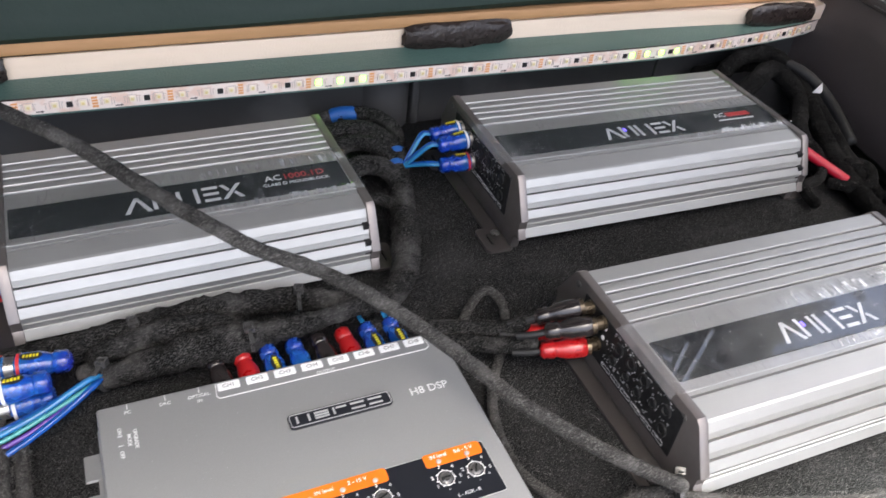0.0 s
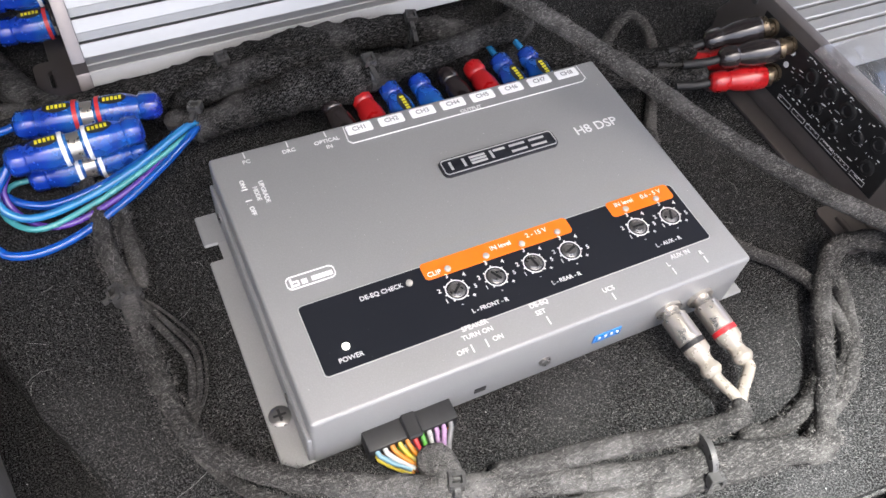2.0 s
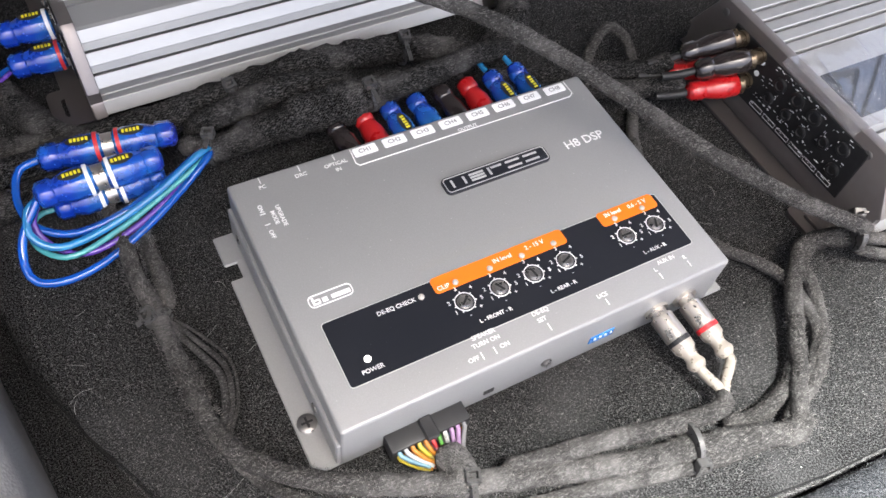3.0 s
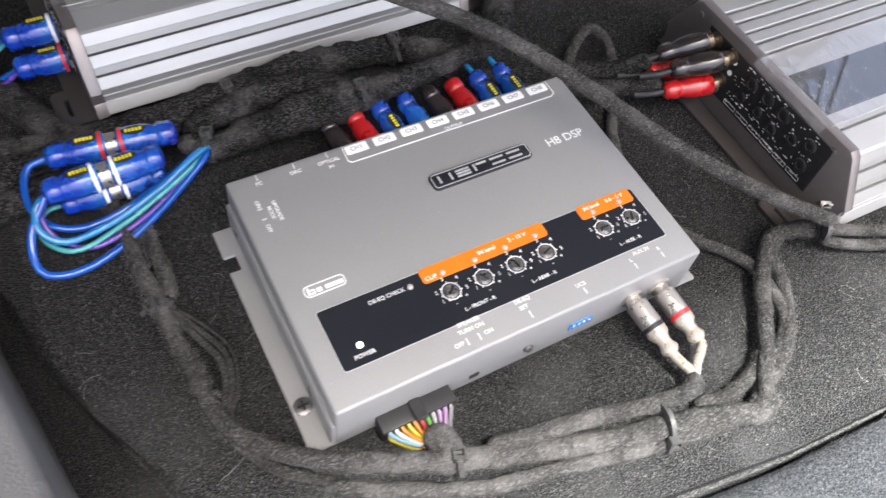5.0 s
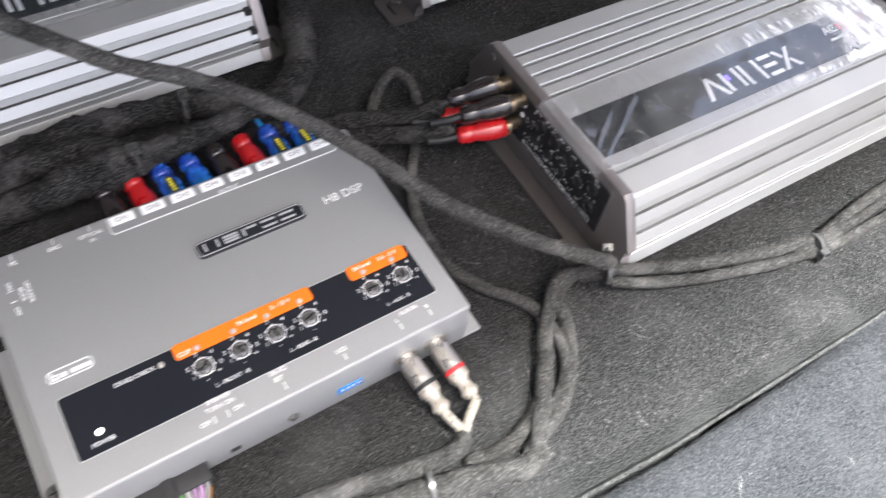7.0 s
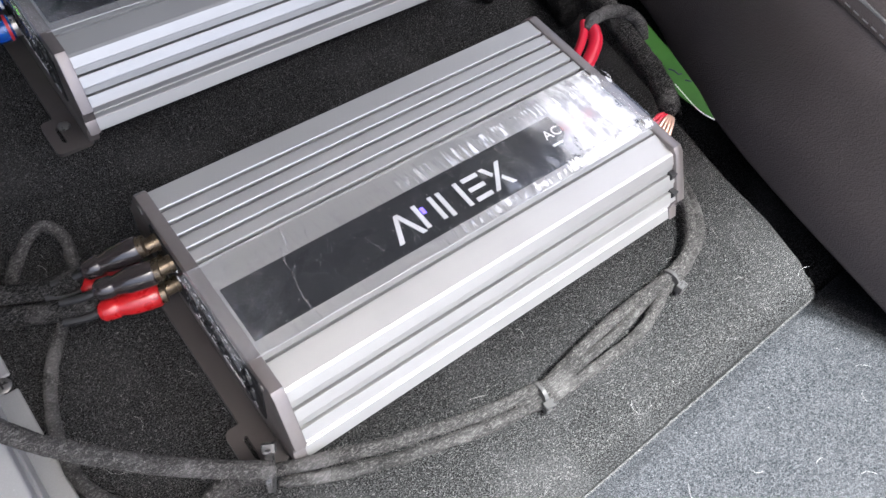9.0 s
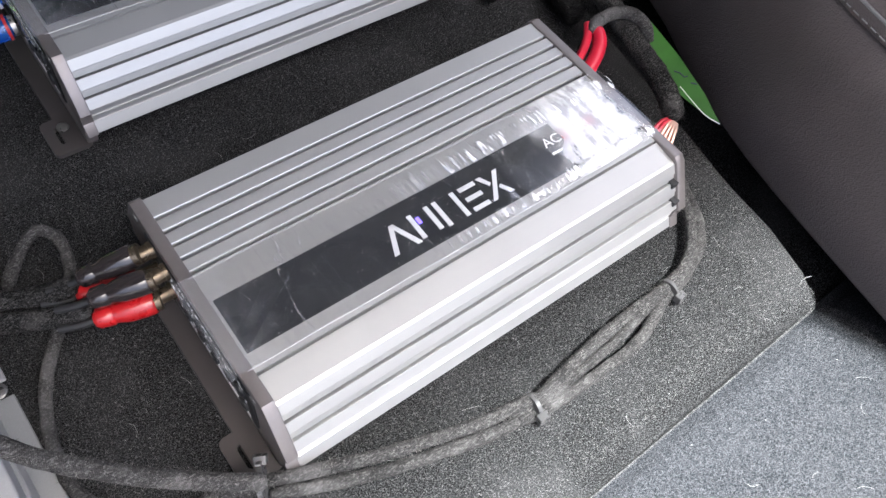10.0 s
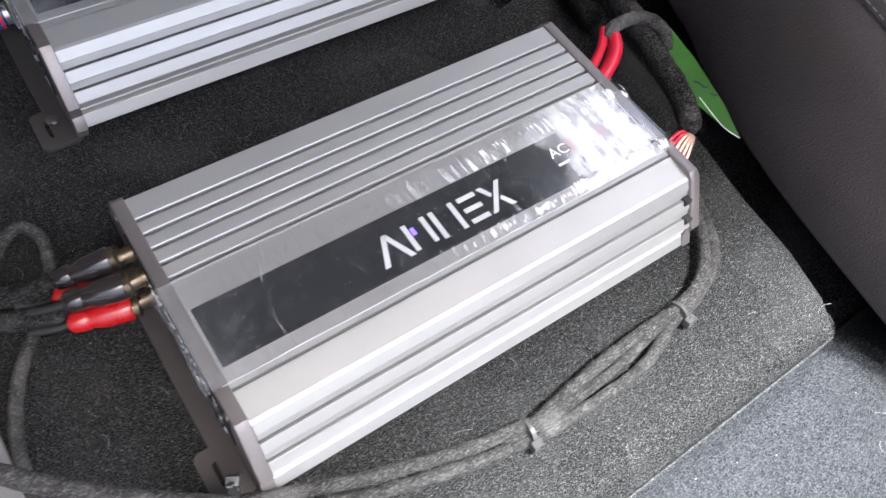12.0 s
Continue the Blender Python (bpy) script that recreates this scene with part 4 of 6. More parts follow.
AMP_LABEL = "silver ribbed car amplifier, {} film over black label"
amp_right = amplifier("amplifier", pose(0.4303, 0.0695, 0, 0, 0, -0.95), 0.2695, AMP_LABEL.format("wrinkled clear"), "amplifiers in the boot", 1.6, 11, "")
amp_back = amplifier("amplifier", pose(0.4483, 0.3004, 0.006, 0, 0, -1.38), 0.2845, AMP_LABEL.format("dusty bubbled"), "amplifiers in the boot", 1.0, 23, "", True, 0.006)
amp_left = amplifier("amplifier", pose(0.074, 0.3065, 0, 0, 0, 1.3), 0.237, "silver ribbed mono amplifier with red-numbered black label", "amplifiers in the boot", 0.4, 37, "1000.1D")

# ---- signal processor ----
W, D, H = 0.197, 0.1325, 0.036
dsp = thing("signal_processor", pose(0, 0, 0), "grey metal signal processor box with black control panel", "processor")
shell = box(0, W, 0, D, 0.001, H, 0.0016, 3)
part("case", shell, GREY, dsp, "dark grey painted metal case")
for sign, x in ((-1, 0.0), (1, W)):
    flange = bmesh.new()
    a, b = sorted((x + sign * 0.0118, x - sign * 0.002))
    box(a, b, 0.0005, 0.104, 0.0006, 0.0024, 0.0005, 1, flange)
    box(a, b, 0.113, 0.131, 0.0006, 0.0024, 0.0007, 1, flange)
    c, d = sorted((x + sign * 0.0055, x - sign * 0.002))
    box(c, d, 0.1035, 0.1135, 0.0007, 0.0023, 0, 1, flange)
    c, d = sorted((x + sign * 0.0018, x - sign * 0.001))
    box(c, d, 0.001, 0.131, 0.0006, 0.0215, 0.0006, 1, flange)
    side_flange = part("mounting_flange", flange, GREY, dsp, "slotted grey mounting flange")
    for y in (0.0227, 0.1085):
        head = screw_head((x + sign * 0.0062, y, 0.0024), (0, 0, 1), 0.0045)
        if y < 0.05 or sign > 0:
            part("screw", head, SCREW, side_flange, "black cross-head screw")
            cross = bmesh.new()
            bars([(x + sign * 0.0062 - 0.0026, x + sign * 0.0062 + 0.0026, y - 0.0005, y + 0.0005), (x + sign * 0.0062 - 0.0005, x + sign * 0.0062 + 0.0005, y - 0.0026, y + 0.0026)], 0.00405, cross)
            part("screw_cross", cross, MATT, side_flange)
        else:
            head.free()
for y in (0.024, 0.1185):
    part("side_screw", screw_head((-0.0018, y, 0.0125), (-1, 0, 0), 0.0026), SCREW, dsp, "small black side screw")

Z = H + 0.0002
panel_top = part("front_panel", prism(rounded(0.0115, 0.1862, 0.0157, 0.0474, 0.0016), H - 0.0002, H + 0.0002, "z"), BLACK, dsp, "glossy black printed control field", 30)
field_rim = bmesh.new()
holed(rounded(0.0112, 0.1865, 0.0154, 0.0477, 0.0018), rounded(0.0115, 0.1862, 0.0157, 0.0474, 0.0016), H - 0.0003, H + 0.0003, field_rim)
part("panel_rim", field_rim, BADGE_SILVER, panel_top, "thin pale rim of the control field")
for x0, x1 in ((0.0625, 0.1312), (0.1518, 0.1842)):
    part("orange_field", prism(rounded(x0, x1, 0.0402, 0.0484, 0.0018), Z, Z + 0.0002, "z"), ORANGE, panel_top, "orange printed strip", 30)
Z2 = Z + 0.0003
for k, x in enumerate((0.072, 0.0896, 0.1073, 0.1247, 0.159, 0.176)):
    y = 0.0321
    ring = bmesh.new()
    holed([(x + 0.0047 * math.cos(a), y + 0.0047 * math.sin(a)) for a in np.linspace(0, 2 * math.pi, 28, endpoint=False)],
          [(x + 0.0043 * math.cos(a), y + 0.0043 * math.sin(a)) for a in np.linspace(0, 2 * math.pi, 28, endpoint=False)], Z, Z2, ring)
    for deg in (-55, -10, 35, 90, 145, 190, 235):
        a = radians(deg)
        c, t = Vector((math.cos(a), math.sin(a))), Vector((-math.sin(a), math.cos(a)))
        p, q = Vector((x, y)) + c * 0.0046, Vector((x, y)) + c * 0.0054
        slanted([[tuple(p - t * 0.0003), tuple(q - t * 0.0003), tuple(q + t * 0.0003), tuple(p + t * 0.0003)]], Z + 0.00015, bm=ring)
    part("dial_scale", ring, PRINT, panel_top, "white printed dial ring")
    knob = part("trim_knob", lathe([(0, 0.0036), (0.0004, 0.0036), (0.0006, 0.0033), (0.0002, 0.003), (0.0006, 0.0027), (0.0009, 0.0024), (0.0009, 0.001)], (x, y, Z), (0, 0, 1), 24), SCREW, panel_top, "small dark trimmer knob")
    slot = bmesh.new()
    a = radians((40, -60, 100, 20, 0, 65)[k])
    c, t = Vector((math.cos(a), math.sin(a))), Vector((-math.sin(a), math.cos(a)))
    slanted([[tuple(Vector((x, y)) + c * p * 0.0026 + t * q * 0.0005) for p, q in ((-1, -1), (1, -1), (1, 1), (-1, 1))]], Z + 0.001, bm=slot)
    part("slot", slot, MATT, knob)
    for digit, dx, dy in (("1", -0.0062, -0.0038), ("2", -0.0073, 0.0018), ("3", -0.0012, 0.0076), ("4", 0.006, 0.0058), ("5", 0.0082, -0.0012), ("+", 0.0058, -0.0052), ("-", -0.0008, -0.0072)):
        lettering(digit, x + dx * 0.95, y + dy * 0.95, Z2, 0.0027, panel_top, PRINT, thick=0.00003)
for x in (0.0727, 0.0902, 0.107, 0.1242, 0.1591, 0.1753):
    part("clip_light", lathe([(0, 0.0014), (0.0006, 0.0014), (0.001, 0.0009)], (x, 0.0424, Z2), (0, 0, 1), 12), LENS, panel_top, "tiny clear indicator")
part("check_light", lathe([(0, 0.0014), (0.0008, 0.0014), (0.0012, 0.0007)], (0.0557, 0.0419, Z), (0, 0, 1), 12), LENS, panel_top, "clear indicator lens")
part("power_light", lathe([(0, 0.0014), (0.0007, 0.0014), (0.0011, 0.0008)], (0.0226, 0.0249, Z), (0, 0, 1), 14), LED_WHITE, panel_top, "lit white power lamp")
for text, x, y, size in (("L - FRONT - R", 0.0812, 0.0207, 0.0026), ("L - REAR - R", 0.1161, 0.0205, 0.0026), ("L - AUX - R", 0.1671, 0.0204, 0.0026),
                         ("DE-EQ CHECK", 0.0438, 0.0419, 0.0028), ("POWER", 0.0228, 0.0198, 0.0028)):
    lettering(text, x, y, Z2, size, panel_top, PRINT, thick=0.00003)
for text, x, y in (("CLIP", 0.0668, 0.0424), ("IN level", 0.0981, 0.0449), ("2 - 15 V", 0.1155, 0.0454), ("IN level", 0.1602, 0.0458), ("0.6 - 5 V", 0.1745, 0.0457)):
    lettering(text, x, y, Z2, 0.0031, panel_top, PRINT, thick=0.00003)
ZT = H + 0.0002
for text, x, y, size, turn in (("H8 DSP", 0.1737, 0.0908, 0.0072, 0), ("OUTPUT", 0.1222, 0.1214, 0.0028, 0), ("PC", 0.0151, 0.1253, 0.0029, 0), ("DRC", 0.0341, 0.1252, 0.0029, 0),
                               ("OPTICAL", 0.0517, 0.1252, 0.0029, 0), ("IN", 0.0517, 0.1215, 0.0029, 0), ("UPGRADE", 0.0172, 0.1068, 0.0028, -90), ("MODE", 0.0141, 0.1068, 0.0028, -90),
                               ("ON", 0.0098, 0.1137, 0.0028, -90), ("OFF", 0.0098, 0.0985, 0.0028, -90),
                               ("SPEAKER", 0.0714, 0.0149, 0.0029, 0), ("TURN ON", 0.0709, 0.0113, 0.0029, 0), ("OFF", 0.0622, 0.0062, 0.0029, 0), ("ON", 0.0775, 0.0068, 0.0029, 0),
                               ("DE-EQ", 0.0996, 0.0142, 0.0029, 0), ("SET", 0.0984, 0.0105, 0.0029, 0), ("UCS", 0.1297, 0.0096, 0.0029, 0), ("AUX IN", 0.1681, 0.0131, 0.0029, 0),
                               ("L", 0.1603, 0.0106, 0.0028, 0), ("R", 0.1772, 0.0106, 0.0028, 0)):
    lettering(text, x, y, ZT, size, dsp, PRINT, turn, thick=0.00004)
TICKS = ([(x - 0.00025, x + 0.00025, y0, y1) for x, y0, y1 in ((0.0151, 0.1275, 0.131), (0.0345, 0.1275, 0.131), (0.0522, 0.1275, 0.131), (0.0663, 0.0045, 0.008), (0.0725, 0.0045, 0.008),
                                                           (0.0996, 0.0042, 0.008), (0.13, 0.0042, 0.0075), (0.1608, 0.0052, 0.0085), (0.1772, 0.0052, 0.0085))] +
             [(0.0085, 0.0111, 0.1061 + d, 0.1065 + d) for d in (-0.002, 0.0042)])
for tick in TICKS:
    part("tick_mark", bars([tick], ZT), PRINT, dsp)
frame_line = bmesh.new()
slanted([[(0.0612, 0.1308), (0.0616, 0.1308), (0.0609, 0.1215), (0.0605, 0.1215)], [(0.0605, 0.1216), (0.062, 0.1198), (0.0623, 0.1201), (0.0609, 0.1218)]], ZT, bm=frame_line)
bars([(0.062, 0.1838, 0.1197, 0.1201), (0.1862, 0.1866, 0.1215, 0.1308)], ZT, frame_line)
slanted([[(0.1838, 0.1197), (0.1866, 0.1215), (0.1862, 0.1218), (0.1836, 0.1201)]], ZT, bm=frame_line)
part("output_bracket", frame_line, WHITE, dsp)
for k in range(8):
    x = 0.0682 + 0.0158 * k
    tag = part("channel_label", prism(rounded(x - 0.0061, x + 0.0061, 0.1249, 0.1304, 0.0008), ZT - 0.0002, ZT + 0.0001, "z"), WHITE, dsp, "white printed channel field", 30)
    lettering("CH%d" % (k + 1), x, 0.1277, ZT + 0.0002, 0.0036, tag, GREY, thick=0.00004)
badge = part("badge", prism(rounded(0.0925, 0.1505, 0.0858, 0.0956, 0.0022), H, H + 0.0016, "z", None, 0.0004), BLACK, dsp, "raised black badge with silver rim", 30)
rim_b = bmesh.new()
holed(rounded(0.0931, 0.1499, 0.0864, 0.095, 0.0018), rounded(0.0935, 0.1495, 0.0868, 0.0946, 0.0015), H + 0.0015, H + 0.0019, rim_b)
part("badge_rim", rim_b, BADGE_SILVER, badge)
zb, b0, b1, w = H + 0.0019, 0.0885, 0.093, 0.0011
for dx, shape in enumerate((((0, w, b0, b1), (0.0065, 0.0065 + w, b0, b1)), ((0, 0.0078, b0, b0 + w), (0, 0.0078, b0 + 0.0017, b0 + 0.0028), (0, 0.0078, b1 - w, b1)), ((0, w, b0, b1), (0.002, 0.0078, b1 - w, b1)),
                            ((0, 0.0078, b1 - w, b1), (0, 0.0078, b0, b0 + w)), ((0, 0.0078, b1 - w, b1), (0, 0.0078, b0, b0 + w)))):
    for x0, x1, y0, y1 in shape:
        part("emblem_bar", bars([(0.0965 + 0.0102 * dx + x0, 0.0965 + 0.0102 * dx + x1, y0, y1)], zb), BADGE_SILVER, badge, "raised silver bar")
plaque = bmesh.new()
holed(rounded(0.0108, 0.0308, 0.0557, 0.0618, 0.0022), rounded(0.0112, 0.0304, 0.0561, 0.0614, 0.0019), ZT - 0.0002, ZT + 0.0002, plaque)
bars([(0.0124, 0.0134, 0.0568, 0.0607), (0.0132, 0.0156, 0.0568, 0.0577), (0.0132, 0.0156, 0.0586, 0.0594), (0.0152, 0.016, 0.0572, 0.0592), (0.0168, 0.0192, 0.057, 0.0592),
      (0.021, 0.0296, 0.0572, 0.0592)], ZT, plaque)
part("emblem_plaque", plaque, WHITE, dsp, "white outlined emblem")

dust(dsp, 0.003, W - 0.003, 0.003, D - 0.003, H + 0.00012, 420, 8)

# front face fittings
part("slide_switch", box(0.0675, 0.0725, -0.0005, 0.001, 0.0085, 0.0115), MATT, dsp, "small black slide switch")
part("push_button", lathe([(0, 0.0027), (0.001, 0.0027), (0.0011, 0.002), (0.0019, 0.0019), (0.002, 0.0012)], (0.0993, 0.0, 0.0135), (0, -1, 0), 16), SCREW, dsp, "small dark push button")
dip = part("dip_switch", box(0.1225, 0.1358, -0.0006, 0.001, 0.0125, 0.018), DIP, dsp, "blue four-way switch block")
for k in range(4):
    part("dip_lever", box(0.1245 + k * 0.003, 0.1255 + k * 0.003, -0.001, 0.0, 0.0152, 0.0166), PRINT, dip)
for x in (0.1603, 0.1774):
    part("phono_socket", lathe([(0, 0.0062), (0.0015, 0.0062), (0.0015, 0.0042), (0.008, 0.0042), (0.008, 0.003)], (x, 0, 0.0165), (0, -1, 0), 20), CHROME, dsp, "nickel phono socket")
for k in range(8):
    part("phono_socket", lathe([(0, 0.0055), (0.0012, 0.0055), (0.0012, 0.0042), (0.008, 0.0042)], (0.0682 + 0.0158 * k, D, 0.0175), (0, 1, 0), 16), CHROME, dsp)

# ---- plugs and cables ----
def plug(name, p, way, material, label, group="", length=0.03, ring=None, yellow=False, gold=BRASS, r=0.0062):
    """A phono plug whose collar sits at p and whose tail leaves along way."""
    way = Vector(way).normalized()
    m = Matrix.Translation(p)
    ob = thing(name, m, label, "plug", group)
    s = length / 0.03
    part("sleeve", lathe([(0.0, r * 0.9), (0.0008, r), (0.006 * s, r * 1.06), (0.013 * s, r * 1.04), (0.0165 * s, r * 0.92), (0.0195 * s, r * 0.79), (0.0205 * s, r * 0.78), (0.0215 * s, r * 0.84), (0.0275 * s, r * 0.84), (0.0295 * s, r * 0.6), (0.03 * s, r * 0.35)], (0, 0, 0), way, 24), material, ob)
    part("tail_nut", lathe([(0.0198 * s, r * 0.8), (0.021 * s, r * 0.94), (0.0272 * s, r * 0.9), (0.0285 * s, r * 0.78)], (0, 0, 0), way, 8), material, ob, smooth=50)
    part("collar", lathe([(-0.003, r * 0.8), (-0.0028, r * 0.86), (0.0, r * 0.86), (0.0005, r * 0.5)], (0, 0, 0), way, 20), gold, ob, "metal collar")
    if ring:
        part("colour_ring", lathe([(0.0014, r * 0.98), (0.0014, r * 1.07), (0.0032, r * 1.09), (0.0032, r * 0.98)], (0, 0, 0), way, 24), ring, ob, "coloured ring")
    if yellow:
        out = Vector((0, 0, 1)) - way * way.z
        out.normalize()
        t = way.cross(out)
        mat3 = Matrix((way, t, out)).transposed().to_4x4()
        oval, rows = bmesh.new(), []
        for k in range(11):
            c = math.cos(math.pi * k / 10)
            wide = 0.0058 * math.sqrt(1 - c * c) + 0.0002
            rows.append([oval.verts.new((e * wide, 0.0029 * c, -60 * (0.0029 * c) ** 2)) for e in (-1, 0, 1)])
        for one, two in zip(rows, rows[1:]):
            for k in (0, 1):
                oval.faces.new((one[k], two[k], two[k + 1], one[k + 1]))
        o1 = part("logo_oval", oval, MATT, ob, "black oval emblem")
        o1.matrix_basis = Matrix.Translation(way * 0.0095 * s + out * (r * 1.075)) @ mat3
        b = part("logo_bar", bars([(-0.0042 + 0.00174 * q, -0.0031 + 0.00174 * q, -0.001 + 0.0002 * (q % 2), 0.0011) for q in range(5)], 0.0001), YELLOW, ob, "yellow printed mark")
        b.matrix_basis = Matrix.Translation(way * 0.0095 * s + out * (r * 1.082)) @ mat3
    return ob


def tie_on(parent, p, way, r, head_turn=90.0, tail=0.006, wide=0.0023, material=None):
    """A cable tie round a bundle: band, head and a short tail."""
    way = Vector(way).normalized()
    up = Vector((0, 0, 1)) - way * way.z
    up.normalize()
    side = way.cross(up)
    a = radians(head_turn)
    out = side * math.cos(a) + up * math.sin(a)
    tang = way.cross(out)
    bm = lathe([(-wide / 2, r * 0.9), (-wide / 2, r + 0.0009), (wide / 2, r + 0.0009), (wide / 2, r * 0.9)], p, way, 20)
    m = Matrix((way, tang, out)).transposed().to_4x4()
    head = bmesh.new()
    holed(rounded(-0.0031, 0.0031, -0.0031, 0.0031, 0.0007, 3), rounded(-0.0019, 0.0019, -0.0017, 0.0017, 0.0003, 3), 0.0, 0.004, head)
    box(-0.0016, 0.0016, -0.0014, 0.0001, 0.0004, 0.0022, bm=head)
    if tail:
        box(-wide / 2, wide / 2, 0.003, 0.003 + tail, 0.0008, 0.0018, bm=head)
    bmesh.ops.transform(head, matrix=Matrix.Translation(Vector(p) + out * r) @ m, verts=head.verts[:])
    me = bpy.data.meshes.new("tmp")
    head.to_mesh(me)
    head.free()
    bm.from_mesh(me)
    bpy.data.meshes.remove(me)
    return part("cable_tie", bm, material or TIE, parent, "black nylon cable tie", 30)


N_CABLE = [0]


def cable(name, label, points, r, material=None, lump=0.1, ties=(), hairs=0, grow=None, group="", flat=1.0, seg=14, extra=()):
    """A wrapped cable; ties: (point index, head angle, tail); extra: further strands (points, radius) bound into it."""
    N_CABLE[0] += 1
    material = material or FLEECE
    ob = finish(tube(points, r, seg + 4, lump, 0.0025, True, N_CABLE[0] * 1.7, grow, None, flat), name, material, None, 60)
    tagged(ob, label, "cable", group)
    for pts, rr in extra:
        strand = part("strand", tube(pts, rr, 12, lump, 0.0035, True, N_CABLE[0] * 2.3 + rr), material, ob, smooth=60)
        if hairs and rr > 0.003:
            strand_fuzz = fuzz(pts, rr, hairs // 4, N_CABLE[0] + 50)
            strand_fuzz.materials.append(HAIR.m)
            f = new("fibre_fuzz", strand_fuzz)
            f.parent = strand
            tagged(f, "", "", "", "stuff")
    for i, turn, tail in ties:
        a, b = Vector(points[max(0, i - 1)]), Vector(points[min(len(points) - 1, i + 1)])
        tie_on(ob, Vector(points[i]), b - a, r * 1.06, turn, tail)
    if hairs:
        me = fuzz(points, r, hairs * 2, N_CABLE[0])
        me.materials.append(HAIR.m if material is not FLEECE else FLEECE_MID.m)
        f = new("fibre_fuzz", me)
        f.parent = ob
        tagged(f, "", "", "", "stuff")
    return ob


def wire(parent, name, points, r, material, label=""):
    return part(name, tube(points, r, 8, 0.0, 0.003), material, parent, label, 60)


# long wrapped cable that crosses over everything
cable("cable", "long fleece-taped cable slung across the boot", [(-0.06, 0.33, 0.135), (-0.02, 0.272, 0.14), (0.0109, 0.235, 0.138), (0.0414, 0.195, 0.132), (0.0625, 0.172, 0.124), (0.0935, 0.153, 0.108), (0.124, 0.143, 0.094), (0.15, 0.1235, 0.0835),
      (0.171, 0.103, 0.0735), (0.189, 0.0765, 0.0665), (0.2065, 0.0465, 0.0605), (0.2325, 0.0215, 0.0495), (0.257, 0.0035, 0.039), (0.2825, -0.0125, 0.029)], 0.0041, FLEECE_MID, 0.1, (), 1500)

# harness round the processor
LOOP = [(-0.053, 0.196, 0.007), (-0.0515, 0.165, 0.0075), (-0.0505, 0.149, 0.008), (-0.0504, 0.1218, 0.0085), (-0.0475, 0.0945, 0.0085), (-0.0456, 0.0662, 0.0085), (-0.0406, 0.0285, 0.0085), (-0.0269, 0.0082, 0.0085), (-0.0054, -0.0082, 0.0085),
        (0.0285, -0.0255, 0.009), (0.0435, -0.0325, 0.009), (0.0813, -0.0452, 0.009), (0.1, -0.0515, 0.009), (0.121, -0.0575, 0.009), (0.143, -0.0625, 0.0095), (0.16, -0.067, 0.0095), (0.175, -0.0725, 0.0095),
        (0.187, -0.0755, 0.009), (0.1965, -0.071, 0.0085)]
harness = cable("cable_harness", "dusty fleece-taped cable bundle looped round the processor", LOOP, 0.0051, FLEECE_LIGHT, 0.2, ((4, 60, 0.004), (10, 95, 0.007)), 3600,
                (0.62, 0.7, 0.78, 0.8, 0.78, 0.8, 0.85, 0.92, 1.0, 1.0, 1.02, 1.12, 1.2, 1.0), "", 0.95, 14,
                (([(-0.012, -0.0165, 0.005), (0.02, -0.034, 0.006), (0.05, -0.0475, 0.006), (0.08, -0.0545, 0.0065), (0.11, -0.0615, 0.007), (0.14, -0.068, 0.007), (0.168, -0.0735, 0.007)], 0.0037),
                 ([(0.175, -0.0745, 0.008), (0.187, -0.0755, 0.0085), (0.1955, -0.0685, 0.009), (0.2045, -0.058, 0.009), (0.213, -0.049, 0.0085), (0.2215, -0.0385, 0.0085), (0.2335, -0.0225, 0.009), (0.2425, -0.012, 0.01), (0.2485, -0.007, 0.0105), (0.2603, 0.001, 0.0125), (0.281, -0.006, 0.0185)], 0.0043),
                 ([(0.186, -0.072, 0.006), (0.2, -0.0655, 0.006), (0.212, -0.061, 0.006), (0.2235, -0.0545, 0.006), (0.237, -0.0415, 0.006), (0.2465, -0.0275, 0.0065), (0.2505, -0.016, 0.008), (0.2495, -0.0085, 0.0105), (0.257, -0.0035, 0.0105), (0.2685, -0.001, 0.013), (0.2815, -0.0105, 0.0165)], 0.0037),
                 ([(0.2135, -0.047, 0.0055), (0.201, -0.056, 0.0055), (0.181, -0.061, 0.0055), (0.16, -0.0585, 0.006)], 0.0035),
                 *[([(-0.044 + d, 0.092, 0.0075), (-0.036 + d * 1.4, 0.073 + d, 0.0105), (-0.03 + d * 1.6, 0.057 + d, 0.0105), (-0.033 + d * 1.5, 0.042, 0.008), (-0.04 + d, 0.026, 0.006), (-0.03 + d, 0.003, 0.0045), (-0.013 + d, -0.012, 0.004), (0.01 + d, -0.026, 0.004)], rr) for d, rr in ((-0.0012, 0.0015), (0.0008, 0.0012), (0.0026, 0.0007))],
                 ([(-0.0395, 0.165, 0.007), (-0.041, 0.14, 0.006), (-0.0405, 0.115, 0.006), (-0.0415, 0.098, 0.006)], 0.0038)))
tie_on(harness, Vector((0.1385, -0.0595, 0.0098)), (1, -0.25, 0), 0.0092, 15, 0.006)
tie_on(harness, Vector((0.2815, -0.0095, 0.0225)), (1, -0.6, 0.1), 0.0085, 150, 0.006)

